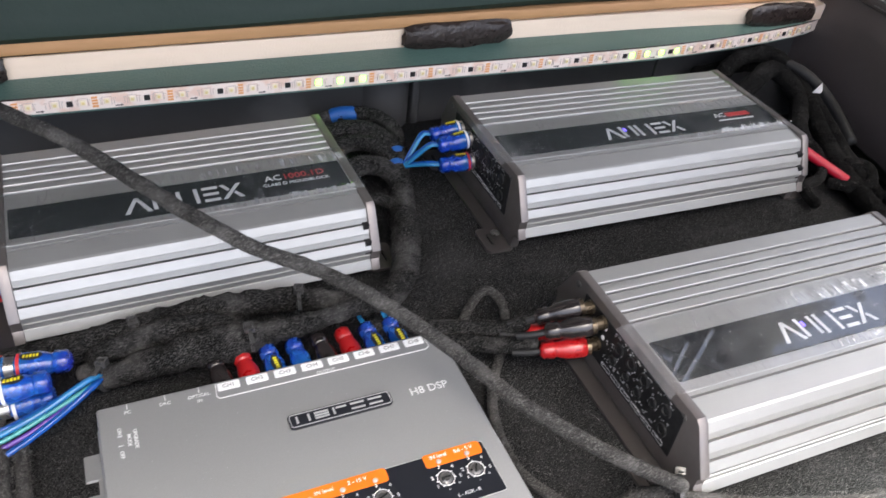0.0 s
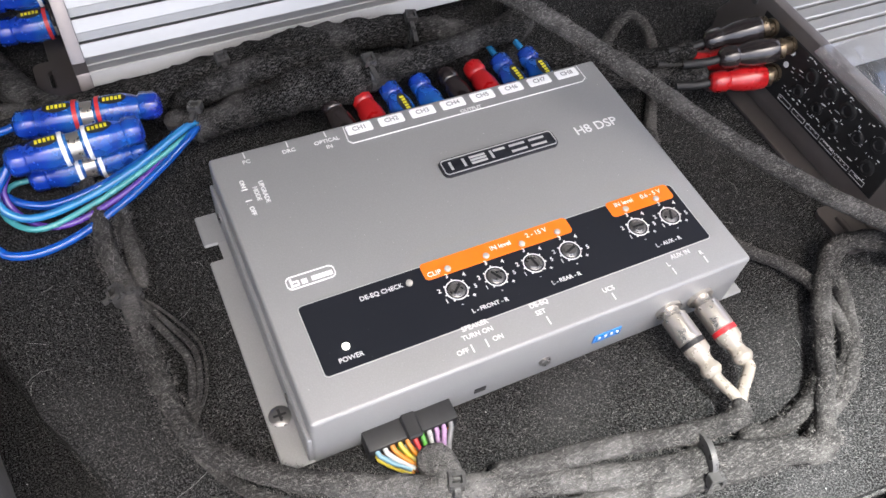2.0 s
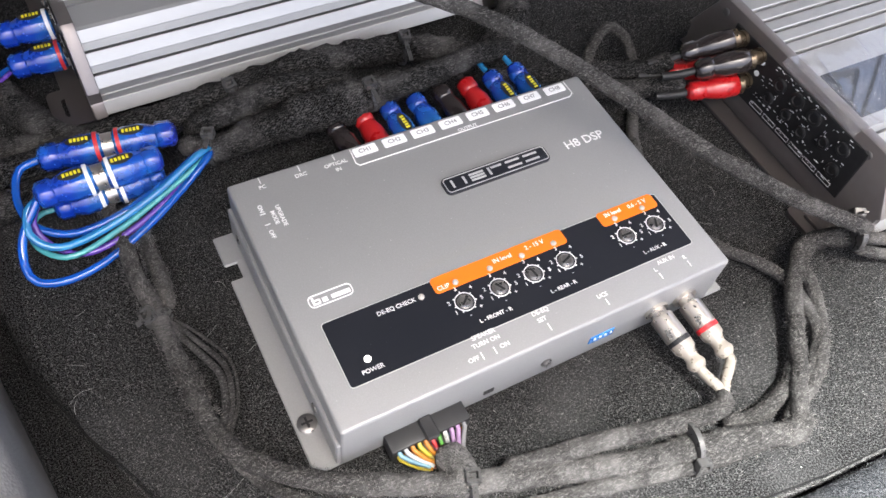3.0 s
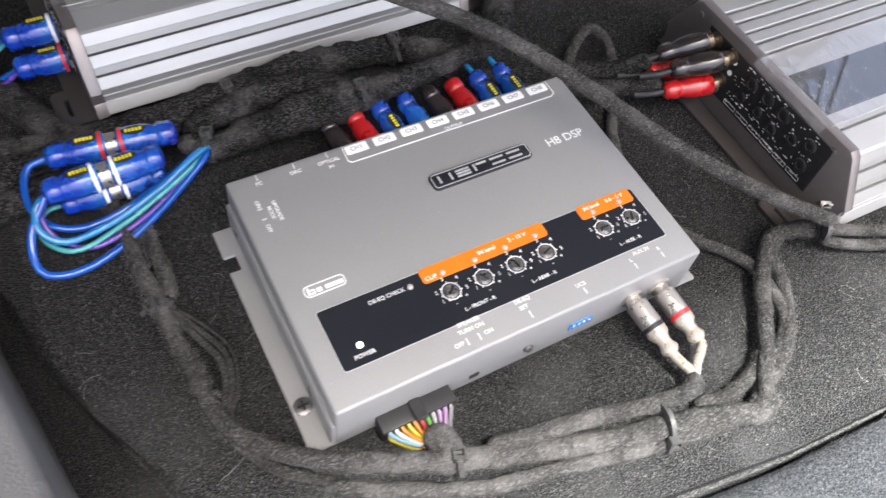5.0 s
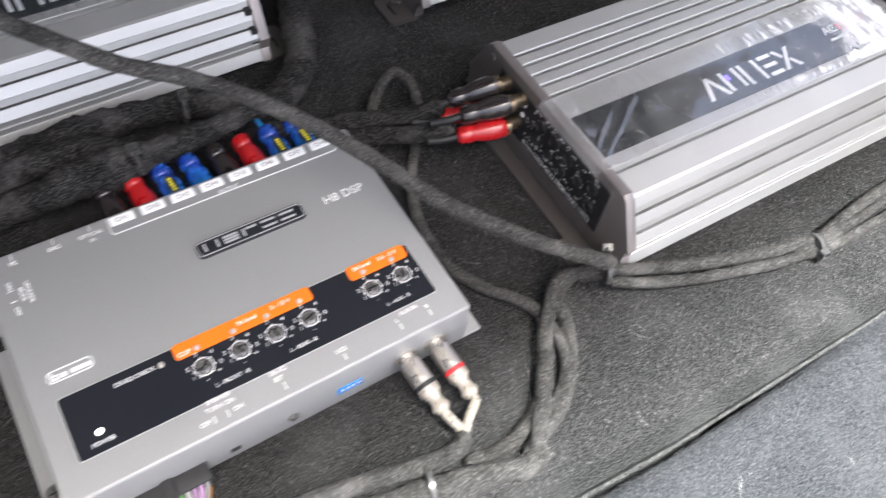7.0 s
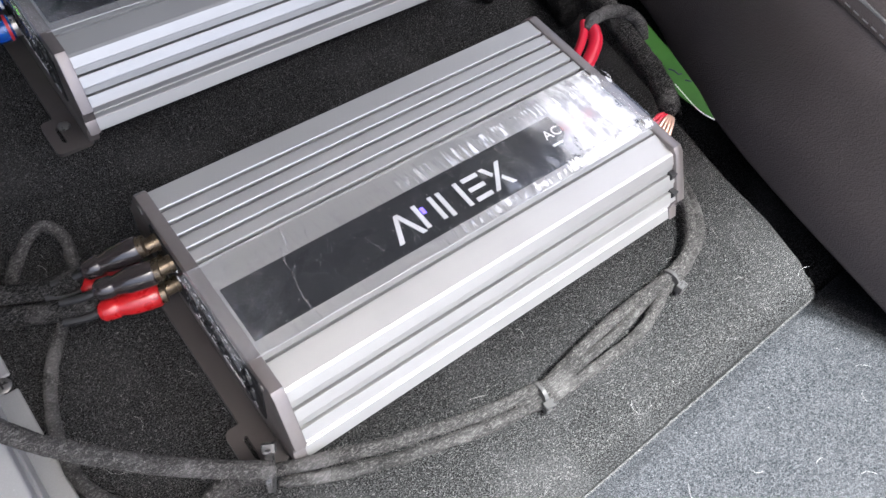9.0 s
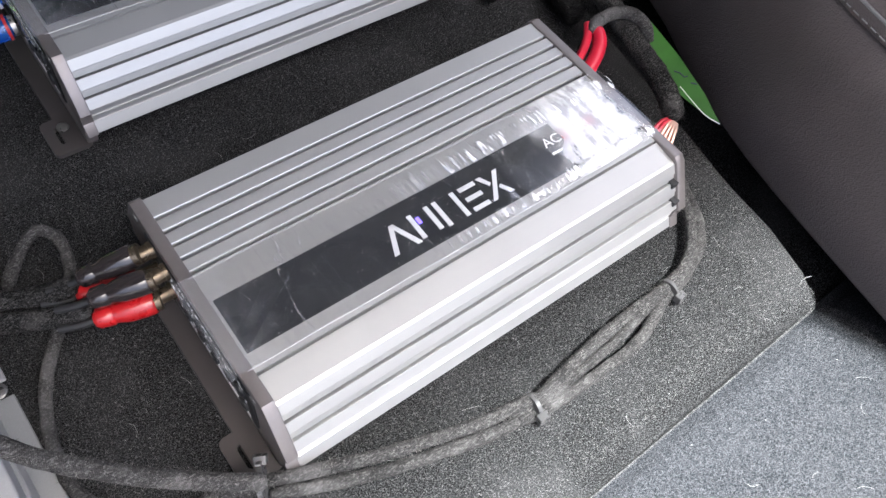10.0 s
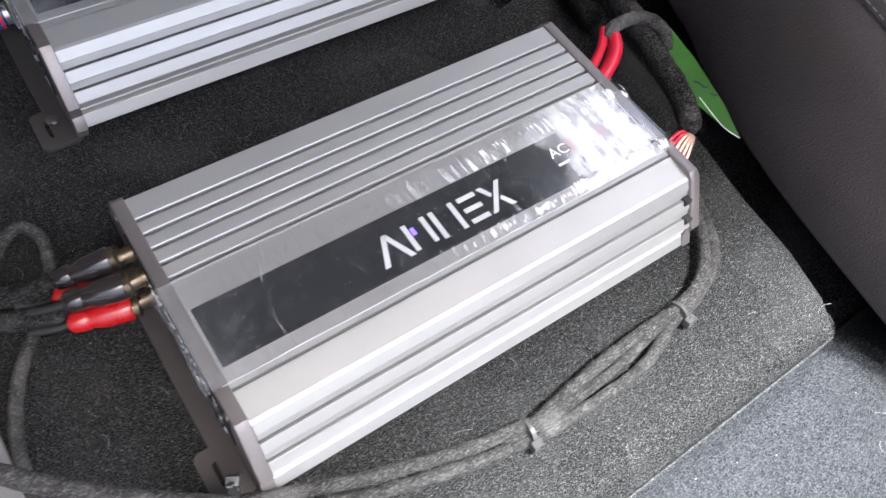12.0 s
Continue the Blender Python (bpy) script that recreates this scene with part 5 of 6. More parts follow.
# white input plugs and their lead
for x, ring in ((0.1603, MATT), (0.1774, RED_PRINT)):
    lead_plug = thing("phono_plug", pose(x, -0.004, 0.0165), "clear ivory phono plug with nickel shell and coloured ring", "plug", "input plugs of the processor")
    way = Vector((0.0025 if x > 0.17 else 0.003, -0.03, -0.004)).normalized()
    part("shell", lathe([(0, 0.0052), (0.0004, 0.0056), (0.0125, 0.0056), (0.013, 0.0052)], (0, 0, 0), way, 24), CHROME, lead_plug, "nickel shell")
    part("colour_ring", lathe([(0.013, 0.0053), (0.0131, 0.0056), (0.0152, 0.0056), (0.0153, 0.0053)], (0, 0, 0), way, 24), ring, lead_plug, "black ring" if ring is MATT else "red ring")
    part("boot", lathe([(0.0153, 0.0055), (0.0185, 0.0053), (0.0215, 0.0036), (0.024, 0.0035), (0.0262, 0.0045), (0.0275, 0.0045), (0.0295, 0.0032), (0.03, 0.002)], (0, 0, 0), way, 24), IVORY, lead_plug, "clear ivory boot")
    a = Vector((0, 0, 0)) + way * 0.029
    end = Vector((0.166, -0.047, 0.0125)) - Vector((x, -0.004, 0.0165))
    wire(lead_plug, "lead", [a, a + way * 0.003, a.lerp(end, 0.55) + way * 0.001, end], 0.0026, IVORY)
cable("cable", "fleece-taped lead of the white plugs", [(0.1655, -0.0455, 0.0125), (0.163, -0.0515, 0.0125), (0.157, -0.0525, 0.0125), (0.139, -0.0505, 0.0128), (0.118, -0.0455, 0.0125), (0.098, -0.041, 0.0125), (0.078, -0.0378, 0.012), (0.058, -0.0335, 0.0105)], 0.0043, FLEECE_LIGHT, 0.12, (), 500)

# multi-way connector with coloured wires
conn = thing("multi_connector", pose(0.0375, -0.004, 0.0098), "black multi-way connector with coloured wires", "connector")
part("housing", box(-0.0185, 0.0185, -0.0045, 0.006, -0.0062, 0.0035, 0.0007, 2), MATT, conn)
part("latch", box(-0.003, 0.003, -0.0062, 0.004, 0.003, 0.0058, 0.0006, 1), MATT, conn)
NAMES = ("blue", "white", "orange", "yellow", "orange", "red", "green", "white", "lilac", "lilac", "grey")
for k, n in enumerate(NAMES):
    x = -0.0155 + 0.0031 * k
    for z in (0.0015, -0.0028):
        wire(conn, "wire", [(x, -0.003, z), (x * 0.97, -0.006, z - 0.001), (0.001 + x * 0.75, -0.0098, z - 0.004), (0.003 + x * 0.5, -0.0138, z - 0.0065)], 0.00105, WIRES[n if z > 0 else NAMES[(k + 3) % len(NAMES)]])
cable("cable", "short fleece-taped stub under the connector", [(0.0405, -0.0135, 0.0065), (0.0415, -0.02, 0.008), (0.0415, -0.028, 0.0075), (0.034, -0.032, 0.007)], 0.0072, FLEECE_MID, 0.2, (), 250)

# output plugs of the processor and the harness above them
OUT = [(SMOKE, None, False), (RED, None, False), (BLUE, None, True), (BLUE, None, False), (SMOKE, None, False), (RED, None, False), (BLUE, None, True), (BLUE, None, True)]
for k, (mat_p, ring, yel) in enumerate(OUT):
    x = 0.0682 + 0.0158 * k
    kind = {id(SMOKE): "smoked black", id(RED): "red", id(BLUE): "blue translucent"}[id(mat_p)]
    pl = plug("phono_plug", (x, D + 0.006, 0.0185), (-0.12, 1.0, 0.16), mat_p, kind + " phono plug in the processor's output", "output plugs of the processor", 0.026, ring, yel, CHROME, 0.006)
    wire(pl, "lead", [(-0.003, 0.026, 0.0042), (-0.0035, 0.034, 0.0045), (0.002, 0.042, 0.001), (0.01, 0.05, -0.004)], 0.0018, {id(SMOKE): MATT, id(RED): SMOKE, id(BLUE): CYAN_WIRE}[id(mat_p)])

bundle = cable("cable_harness", "thick black fleece-taped harness between two amplifiers and processor",
      [(-0.16, 0.192, 0.0125), (-0.1312, 0.1955, 0.0125), (-0.0887, 0.1985, 0.0125), (-0.0409, 0.2045, 0.013), (-0.0085, 0.205, 0.0145), (0.0254, 0.2065, 0.0165), (0.0645, 0.2095, 0.0175), (0.1, 0.21, 0.0165), (0.1285, 0.2085, 0.014), (0.15, 0.2005, 0.0125), (0.17, 0.193, 0.011)],
      0.0084, FLEECE, 0.2, ((5, 75, 0.009), (8, 80, 0.014)), 1500, (1.0, 1.0, 1.0, 1.05, 1.15, 1.1, 0.95, 0.9))
cable("cable_harness", "lumpy fleece-taped harness behind the processor", [(-0.0086, 0.1868, 0.0125), (0.0055, 0.1765, 0.0135), (0.02, 0.1735, 0.0175), (0.0385, 0.1705, 0.0225), (0.0549, 0.169, 0.027), (0.0885, 0.1665, 0.0295), (0.12, 0.168, 0.0305), (0.1413, 0.1705, 0.0305), (0.165, 0.1745, 0.029), (0.1836, 0.1777, 0.0225)],
      0.0074, FLEECE, 0.26, ((1, 100, 0.008), (5, 85, 0.01)), 1200, (0.85, 1.0, 1.35, 1.45, 1.0, 0.85, 0.8, 0.75))
cable("cable", "fleece-taped branch lying on the harness", [(-0.004, 0.194, 0.013), (0.012, 0.191, 0.02), (0.0413, 0.1915, 0.0245), (0.062, 0.19, 0.0255), (0.0752, 0.187, 0.024), (0.09, 0.182, 0.021)], 0.007, FLEECE, 0.22, (), 900, (0.8, 1.0, 1.15, 1.1, 0.7))
cable("cable_harness", "black fleece-taped cables on the carpet beside the amplifier", [(-0.16, 0.345, 0.0085), (-0.1108, 0.3121, 0.0085), (-0.0969, 0.2885, 0.0085), (-0.0774, 0.251, 0.0085), (-0.0655, 0.2235, 0.009), (-0.05, 0.206, 0.0095)], 0.0078, FLEECE, 0.12, ((1, 80, 0.006),), 500, None, "", 1.0, 14,
      (([(-0.16, 0.325, 0.006), (-0.115, 0.295, 0.006), (-0.09, 0.262, 0.006), (-0.0755, 0.235, 0.006), (-0.064, 0.213, 0.006)], 0.005),))
cable("cable", "black fleece-taped cable lying on the carpet", [(-0.17, 0.232, 0.007), (-0.1287, 0.223, 0.007), (-0.0941, 0.2212, 0.007), (-0.06, 0.2155, 0.007), (-0.03, 0.212, 0.006)], 0.0065, FLEECE, 0.12, (), 300)
cable("cable", "black fleece-taped cable lying on the carpet", [(-0.17, 0.168, 0.008), (-0.135, 0.177, 0.008), (-0.1, 0.182, 0.008), (-0.07, 0.188, 0.008), (-0.045, 0.192, 0.008)], 0.0078, FLEECE, 0.12, (), 300)

# blue line couplers with their coils
def coupler(a, b, ring, label):
    a, b = Vector(a), Vector(b)
    mid = (a + b) / 2
    for tail in (a, b):
        way = (tail - mid).normalized()
        plug("phono_plug", mid + way * 0.0026, way, BLUE, label, "blue plug couplings", (tail - mid).length - 0.0026, ring, True, CHROME, 0.0072)


coupler((-0.073, 0.188, 0.028), (-0.0094, 0.18, 0.029), RED_PRINT, "blue translucent phono plug with a red ring")
coupler((-0.0787, 0.1643, 0.03), (-0.0206, 0.1653, 0.031), WHITE, "blue translucent phono plug with a white ring")
coupler((-0.0745, 0.171, 0.0105), (-0.021, 0.1715, 0.0115), WHITE, "blue translucent phono plug with a white ring")
coil = thing("wire_coil", pose(-0.05, 0.155, 0.012), "coil of clear blue, green and violet signal wire", "wire")
BASE = Vector((-0.05, 0.155, 0.012))
for mat_w, shift, r, pts in ((BLUE_WIRE, 0.0, 0.002, [(-0.072, 0.188, 0.028), (-0.083, 0.186, 0.026), (-0.0875, 0.172, 0.02), (-0.083, 0.159, 0.015), (-0.068, 0.152, 0.012), (-0.045, 0.154, 0.014), (-0.02, 0.162, 0.018), (-0.004, 0.17, 0.02)]),
                             (CYAN_WIRE, 0.0, 0.0019, [(-0.076, 0.165, 0.029), (-0.084, 0.161, 0.026), (-0.086, 0.151, 0.02), (-0.076, 0.1445, 0.015), (-0.055, 0.148, 0.014), (-0.028, 0.157, 0.017), (-0.0025, 0.169, 0.0215)]),
                             (GREEN_WIRE, 0.0, 0.0014, [(-0.073, 0.171, 0.0108), (-0.083, 0.168, 0.012), (-0.0865, 0.152, 0.013), (-0.074, 0.14, 0.012), (-0.05, 0.1465, 0.012), (-0.024, 0.157, 0.015), (-0.003, 0.167, 0.018)]),
                             (VIOLET_WIRE, 0.0, 0.0015, [(-0.0772, 0.1655, 0.028), (-0.084, 0.158, 0.018), (-0.077, 0.147, 0.01), (-0.063, 0.1405, 0.0095), (-0.04, 0.147, 0.011), (-0.018, 0.158, 0.014), (-0.0035, 0.1675, 0.016)]),
                             (BLUE_WIRE, 0.0, 0.0021, [(-0.0775, 0.1643, 0.0295), (-0.09, 0.152, 0.019), (-0.0925, 0.1375, 0.01), (-0.082, 0.1315, 0.0075), (-0.0633, 0.1335, 0.0075), (-0.038, 0.1445, 0.01), (-0.015, 0.158, 0.014), (-0.001, 0.167, 0.018)])):
    wire(coil, "strand", [Vector(p) - BASE for p in pts + [(0.0055, 0.1765, 0.0145)]], r, mat_w)

# plugs in the ends of the amplifiers
for p, way, ring in (((-0.0455, 0.2695, 0.037), (-1, 0.03, -0.05), WHITE), ((-0.0455, 0.2605, 0.0235), (-1, 0.05, -0.05), RED_PRINT)):
    pl = plug("phono_plug", p, way, BLUE, "blue translucent phono plug in the mono amplifier", "plugs of the mono amplifier", 0.028, ring, True, CHROME, 0.0074)
    wire(pl, "lead", [Vector(way).normalized() * 0.026, Vector((-0.034, 0.003, -0.006)), Vector((-0.045, 0.01, -0.014)), Vector((-0.057, 0.02, -0.022))], 0.0018, BLUE_WIRE)
    wire(pl, "lead_stripe", [Vector(way).normalized() * 0.026 + Vector((0, -0.002, 0)), Vector((-0.036, 0.0, -0.008)), Vector((-0.046, 0.006, -0.015)), Vector((-0.058, 0.017, -0.022))], 0.0012, GREEN_WIRE if ring is WHITE else VIOLET_WIRE)
for p, way, ring in (((0.3035, 0.339, 0.0475), (-1, 0.0, -0.12), WHITE), ((0.303, 0.321, 0.048), (-1, 0.03, -0.14), WHITE), ((0.301, 0.309, 0.034), (-1, 0.1, -0.06), RED_PRINT)):
    pl = plug("phono_plug", p, way, BLUE, "blue translucent phono plug in the rear amplifier", "plugs of the rear amplifier", 0.027, ring, True, CHROME, 0.0074)
    end = Vector((0.248, 0.329, 0.02)) - Vector(p)
    w = Vector(way).normalized()
    for mat_w, d in ((CYAN_WIRE, 0.0), (BLUE_WIRE, 0.0028)):
        wire(pl, "lead", [w * 0.025 + Vector((0, d, 0)), w * 0.034 + Vector((0, d, 0.002)), end * 0.9 + Vector((0, d, 0.004)), end], 0.0017, mat_w)
for p, way, mat_p, nm in (((0.2865, 0.1135, 0.048), (-1, 0.33, -0.38), SMOKE, "smoked black"), ((0.2865, 0.0985, 0.0455), (-1, 0.36, -0.25), SMOKE, "smoked black"),
                          ((0.285, 0.0965, 0.029), (-1, 0.3, -0.1), RED, "red"), ((0.284, 0.113, 0.028), (-1, 0.3, -0.05), RED, "red")):
    pl = plug("phono_plug", p, way, mat_p, nm + " phono plug with tarnished collar in the front amplifier", "plugs of the front amplifier", 0.03, None, False, BRASS, 0.0062)
    w = Vector(way).normalized()
    wire(pl, "lead", [w * 0.028, w * 0.036 + Vector((0, 0, -0.001)), w * 0.046 + Vector((0, 0.002, -0.002))], 0.0022, MATT)

cable("cable", "fleece-taped signal lead to the front amplifier", [(0.16, 0.166, 0.017), (0.1939, 0.154, 0.019), (0.2204, 0.1445, 0.02), (0.24, 0.1345, 0.0225), (0.249, 0.128, 0.028), (0.2575, 0.1235, 0.0345)], 0.0054, FLEECE, 0.12, (), 400)
cable("cable", "fleece-taped signal lead to the front amplifier", [(0.168, 0.153, 0.013), (0.2109, 0.1385, 0.015), (0.2329, 0.1262, 0.018), (0.247, 0.1165, 0.0235), (0.2575, 0.1105, 0.0305)], 0.0056, FLEECE, 0.12, (), 400)
cable("cable", "thin fleece-taped lead looped on the carpet", [(0.2275, 0.158, 0.005), (0.24, 0.1705, 0.01), (0.2545, 0.1765, 0.0165), (0.2625, 0.1675, 0.012), (0.2575, 0.148, 0.006), (0.244, 0.128, 0.004), (0.2268, 0.1052, 0.004), (0.2155, 0.079, 0.004), (0.212, 0.05, 0.004), (0.2155, 0.034, 0.004), (0.2235, 0.0185, 0.0045), (0.231, 0.009, 0.005), (0.2395, -0.005, 0.0055), (0.241, -0.019, 0.0055), (0.239, -0.033, 0.0055), (0.2335, -0.043, 0.0055), (0.222, -0.0525, 0.005), (0.205, -0.061, 0.005)], 0.0033, FLEECE_MID, 0.12, (), 500)

# cable along the front of the front amplifier
front_cable = cable("cable", "dusty fleece-taped cables tied together along the amplifier", [(0.281, -0.0065, 0.0165), (0.296, -0.0125, 0.0135), (0.315, -0.0195, 0.011), (0.333, -0.0265, 0.0095), (0.36, -0.0355, 0.009), (0.374, -0.04, 0.009), (0.389, -0.044, 0.009), (0.414, -0.0485, 0.009),
      (0.421, -0.05, 0.009), (0.445, -0.047, 0.009), (0.469, -0.0445, 0.009), (0.496, -0.043, 0.009), (0.515, -0.043, 0.009), (0.527, -0.0425, 0.009), (0.542, -0.0405, 0.009), (0.558, -0.033, 0.009), (0.575, -0.0165, 0.009), (0.5845, 0.006, 0.011), (0.59, 0.03, 0.02)],
      0.0033, FLEECE_LIGHT, 0.18, (), 1900, None, "", 1.0, 12,
      (([(0.283, -0.013, 0.012), (0.303, -0.0215, 0.0065), (0.328, -0.032, 0.0055), (0.345, -0.038, 0.0055), (0.357, -0.0415, 0.0055), (0.384, -0.0495, 0.0055), (0.41, -0.0545, 0.0058), (0.417, -0.056, 0.006), (0.448, -0.058, 0.005), (0.469, -0.0582, 0.005), (0.488, -0.0572, 0.005),
         (0.504, -0.0532, 0.0055), (0.521, -0.0475, 0.006), (0.528, -0.0465, 0.006), (0.548, -0.042, 0.0055), (0.569, -0.033, 0.005), (0.583, -0.018, 0.005), (0.592, 0.003, 0.006), (0.598, 0.03, 0.015)], 0.0033),
       ([(0.4, -0.0495, 0.006), (0.42, -0.053, 0.007), (0.441, -0.052, 0.007), (0.463, -0.051, 0.0065), (0.487, -0.049, 0.0065), (0.508, -0.046, 0.0065), (0.526, -0.0445, 0.0065), (0.54, -0.043, 0.006)], 0.0028)))
tie_on(front_cable, Vector((0.4145, -0.0518, 0.0076)), (1, -0.1, 0), 0.0062, 5, 0.007)
tie_on(front_cable, Vector((0.527, -0.0446, 0.0076)), (1, 0.1, 0), 0.0058, 5, 0.008)

# cables behind the mono amplifier
cable("cable_harness", "black taped harness dropping between two amplifiers", [(0.258, 0.366, 0.014), (0.25, 0.335, 0.015), (0.2385, 0.303, 0.0145), (0.229, 0.268, 0.0145), (0.218, 0.237, 0.014), (0.209, 0.215, 0.013), (0.192, 0.195, 0.014), (0.172, 0.186, 0.016)], 0.0095, FLEECE, 0.16, (), 900, (0.8, 0.9, 0.95, 1.0, 1.15, 1.1, 1.0, 0.85))
for pts, r in (([(0.193, 0.378, 0.03), (0.218, 0.383, 0.034), (0.24, 0.372, 0.033), (0.252, 0.352, 0.025), (0.25, 0.33, 0.016)], 0.0078), ([(0.193, 0.36, 0.026), (0.214, 0.367, 0.029), (0.236, 0.36, 0.028), (0.2465, 0.338, 0.022), (0.245, 0.315, 0.015)], 0.0074),
               ([(0.193, 0.322, 0.027), (0.211, 0.33, 0.03), (0.23, 0.33, 0.027), (0.242, 0.314, 0.02), (0.239, 0.292, 0.014)], 0.0082), ([(0.193, 0.296, 0.02), (0.206, 0.3, 0.02), (0.222, 0.296, 0.018), (0.231, 0.28, 0.015), (0.229, 0.262, 0.013)], 0.005)):
    ob = cable("cable", "thick black fleece-taped cable with blue tape at its end", pts, r, FLEECE, 0.1, (), 250)
    a, b = Vector(pts[0]), Vector(pts[1])
    part("blue_tape", lathe([(0.0, r * 1.02), (0.0005, r * 1.08), (0.005, r * 1.08), (0.0055, r * 1.02)], Vector(pts[-2]), Vector(pts[-1]) - Vector(pts[-2]), 16), BLUE_TAPE, ob, "blue cloth tape band") if pts[0][1] > 0.37 or r < 0.0075 else None
back_lead = cable("cable", "black cable with blue tape at the back wall", [(0.19, 0.405, 0.022), (0.215, 0.413, 0.03), (0.245, 0.402, 0.034), (0.262, 0.38, 0.028), (0.258, 0.36, 0.016)], 0.0065, FLEECE, 0.1, (), 200)
part("blue_tape", tube([(0.208, 0.4123, 0.0285), (0.222, 0.412, 0.0315), (0.238, 0.4055, 0.0335)], 0.0069, 14, 0.05), BLUE_TAPE, back_lead, "loose blue cloth tape")

# tangle in the far corner and at the end of the front amplifier
for pts, r in (([(0.6, 0.34, 0.03), (0.64, 0.355, 0.045), (0.68, 0.37, 0.05), (0.7, 0.345, 0.03), (0.668, 0.3, 0.015), (0.64, 0.24, 0.012)], 0.011), ([(0.6, 0.37, 0.025), (0.66, 0.405, 0.045), (0.705, 0.4, 0.05), (0.72, 0.36, 0.03), (0.69, 0.29, 0.015), (0.655, 0.22, 0.012), (0.632, 0.15, 0.014)], 0.0105),
               ([(0.63, 0.43, 0.02), (0.7, 0.42, 0.03), (0.735, 0.385, 0.03), (0.715, 0.32, 0.02), (0.69, 0.26, 0.012), (0.66, 0.19, 0.012)], 0.0095), ([(0.605, 0.3, 0.02), (0.625, 0.29, 0.03), (0.645, 0.262, 0.025), (0.63, 0.232, 0.015), (0.605, 0.225, 0.01), (0.598, 0.2, 0.008)], 0.006),
               ([(0.665, 0.24, 0.02), (0.68, 0.225, 0.02), (0.666, 0.206, 0.018), (0.645, 0.205, 0.016), (0.628, 0.222, 0.014)], 0.006)):
    cable("cable", "black corrugated and taped cable in the corner", pts, r * 0.85, FLEECE_SHADED, 0.1, (), 200)
red_cable = cable("cable", "thick red power cable in the corner", [(0.605, 0.28, 0.028), (0.62, 0.265, 0.03), (0.636, 0.24, 0.022), (0.65, 0.215, 0.014), (0.656, 0.19, 0.008)], 0.0046, RED_CABLE, 0.02)
part("tag", prism([(0.712, 0.036), (0.721, 0.046), (0.728, 0.033)], 0.338, 0.3386, "y"), WHITE, cable("cable", "black cable with a white paper tag", [(0.7, 0.41, 0.045), (0.722, 0.37, 0.044), (0.73, 0.33, 0.03), (0.71, 0.27, 0.015)], 0.006, MATT, 0.02), "white paper tag")

cable("cable", "fat black taped cable rising past the amplifier", [(0.655, 0.18, 0.025), (0.642, 0.135, 0.034), (0.632, 0.105, 0.034), (0.6265, 0.085, 0.034), (0.6185, 0.058, 0.033), (0.611, 0.043, 0.031), (0.605, 0.036, 0.029)], 0.0072, FLEECE, 0.12, (), 2200)
speaker = thing("speaker_wire", pose(0.595, 0.033, 0.026), "bare copper and red stranded speaker wires", "wire")
for k in range(6):
    d = 0.0022 * (k - 2.5)
    wire(speaker, "strand", [(0.011, 0.002 + d * 0.4, 0.002), (0.004, 0.001 + d, 0.0035), (-0.008, -0.003 + d * 1.5, -0.003), (-0.025, -0.004 + d * 1.5, -0.006)], 0.0013, COPPER if k < 4 else RED_CABLE)
power = cable("cable", "bright red power cable under a grey taped sleeve", [(0.571, 0.092, 0.03), (0.585, 0.095, 0.034), (0.601, 0.104, 0.04), (0.609, 0.117, 0.042)], 0.0047, RED_CABLE, 0.02)
part("second_lead", tube([(0.571, 0.101, 0.03), (0.585, 0.105, 0.034), (0.597, 0.112, 0.04), (0.606, 0.121, 0.042)], 0.003, 10), RED_CABLE, power)
part("sleeve", tube([(0.601, 0.114, 0.043), (0.613, 0.118, 0.0445), (0.63, 0.1155, 0.0455), (0.6395, 0.104, 0.043), (0.638, 0.09, 0.036)], 0.0044, 12, 0.12), FLEECE_LIGHT, power, "grey fleece sleeve")
card = thing("paper_card", pose(0.665, 0.07, 0.001), "bright green paper card slipped beside the board", "card")
leaf = bmesh.new()
prism([(-0.0061, -0.043), (-0.009, -0.03), (-0.012, -0.005), (-0.01, 0.0276), (-0.004, 0.06), (0.004, 0.056), (0.007, 0.045), (0.005, 0.015), (0.0, -0.02)], -0.0002, 0.0002, "z", leaf)
for v in leaf.verts:
    v.co.z += (v.co.x + 0.0061) * 0.5 + (v.co.y + 0.043) * 0.12
sheet = part("sheet", leaf, CARD, card, smooth=30)
pen = bmesh.new()
for pts in ([(-0.0045, 0.006), (-0.0025, 0.004), (-0.003, -0.001), (-0.0005, -0.003)], [(-0.002, -0.008), (0.0, -0.01), (0.0005, -0.013)]):
    tube([(x, y, (x + 0.0061) * 0.5 + (y + 0.043) * 0.12 + 0.0006) for x, y in pts], 0.0005, 6, bm=pen)
part("pen_mark", pen, INK, sheet, "dark blue pen strokes")
part("cut_edge", tube([(x, y, (x + 0.0061) * 0.5 + (y + 0.043) * 0.12) for x, y in ((-0.0061, -0.043), (-0.009, -0.03), (-0.008, -0.005))], 0.0004, 6), WHITE, sheet, "white cut edge of the card")
card.location.z = 0.002

for amp_m, ears in ((amp_back, ((-1, -0.0605),)), (amp_right, ())):
    for sx, y in ears:
        part("ear_screw", screw_head((sx * 0.1505, y + 0.0005, 0.0024), (0, 0, 1), 0.0036), SCREW, amp_m, "black cross-head screw")

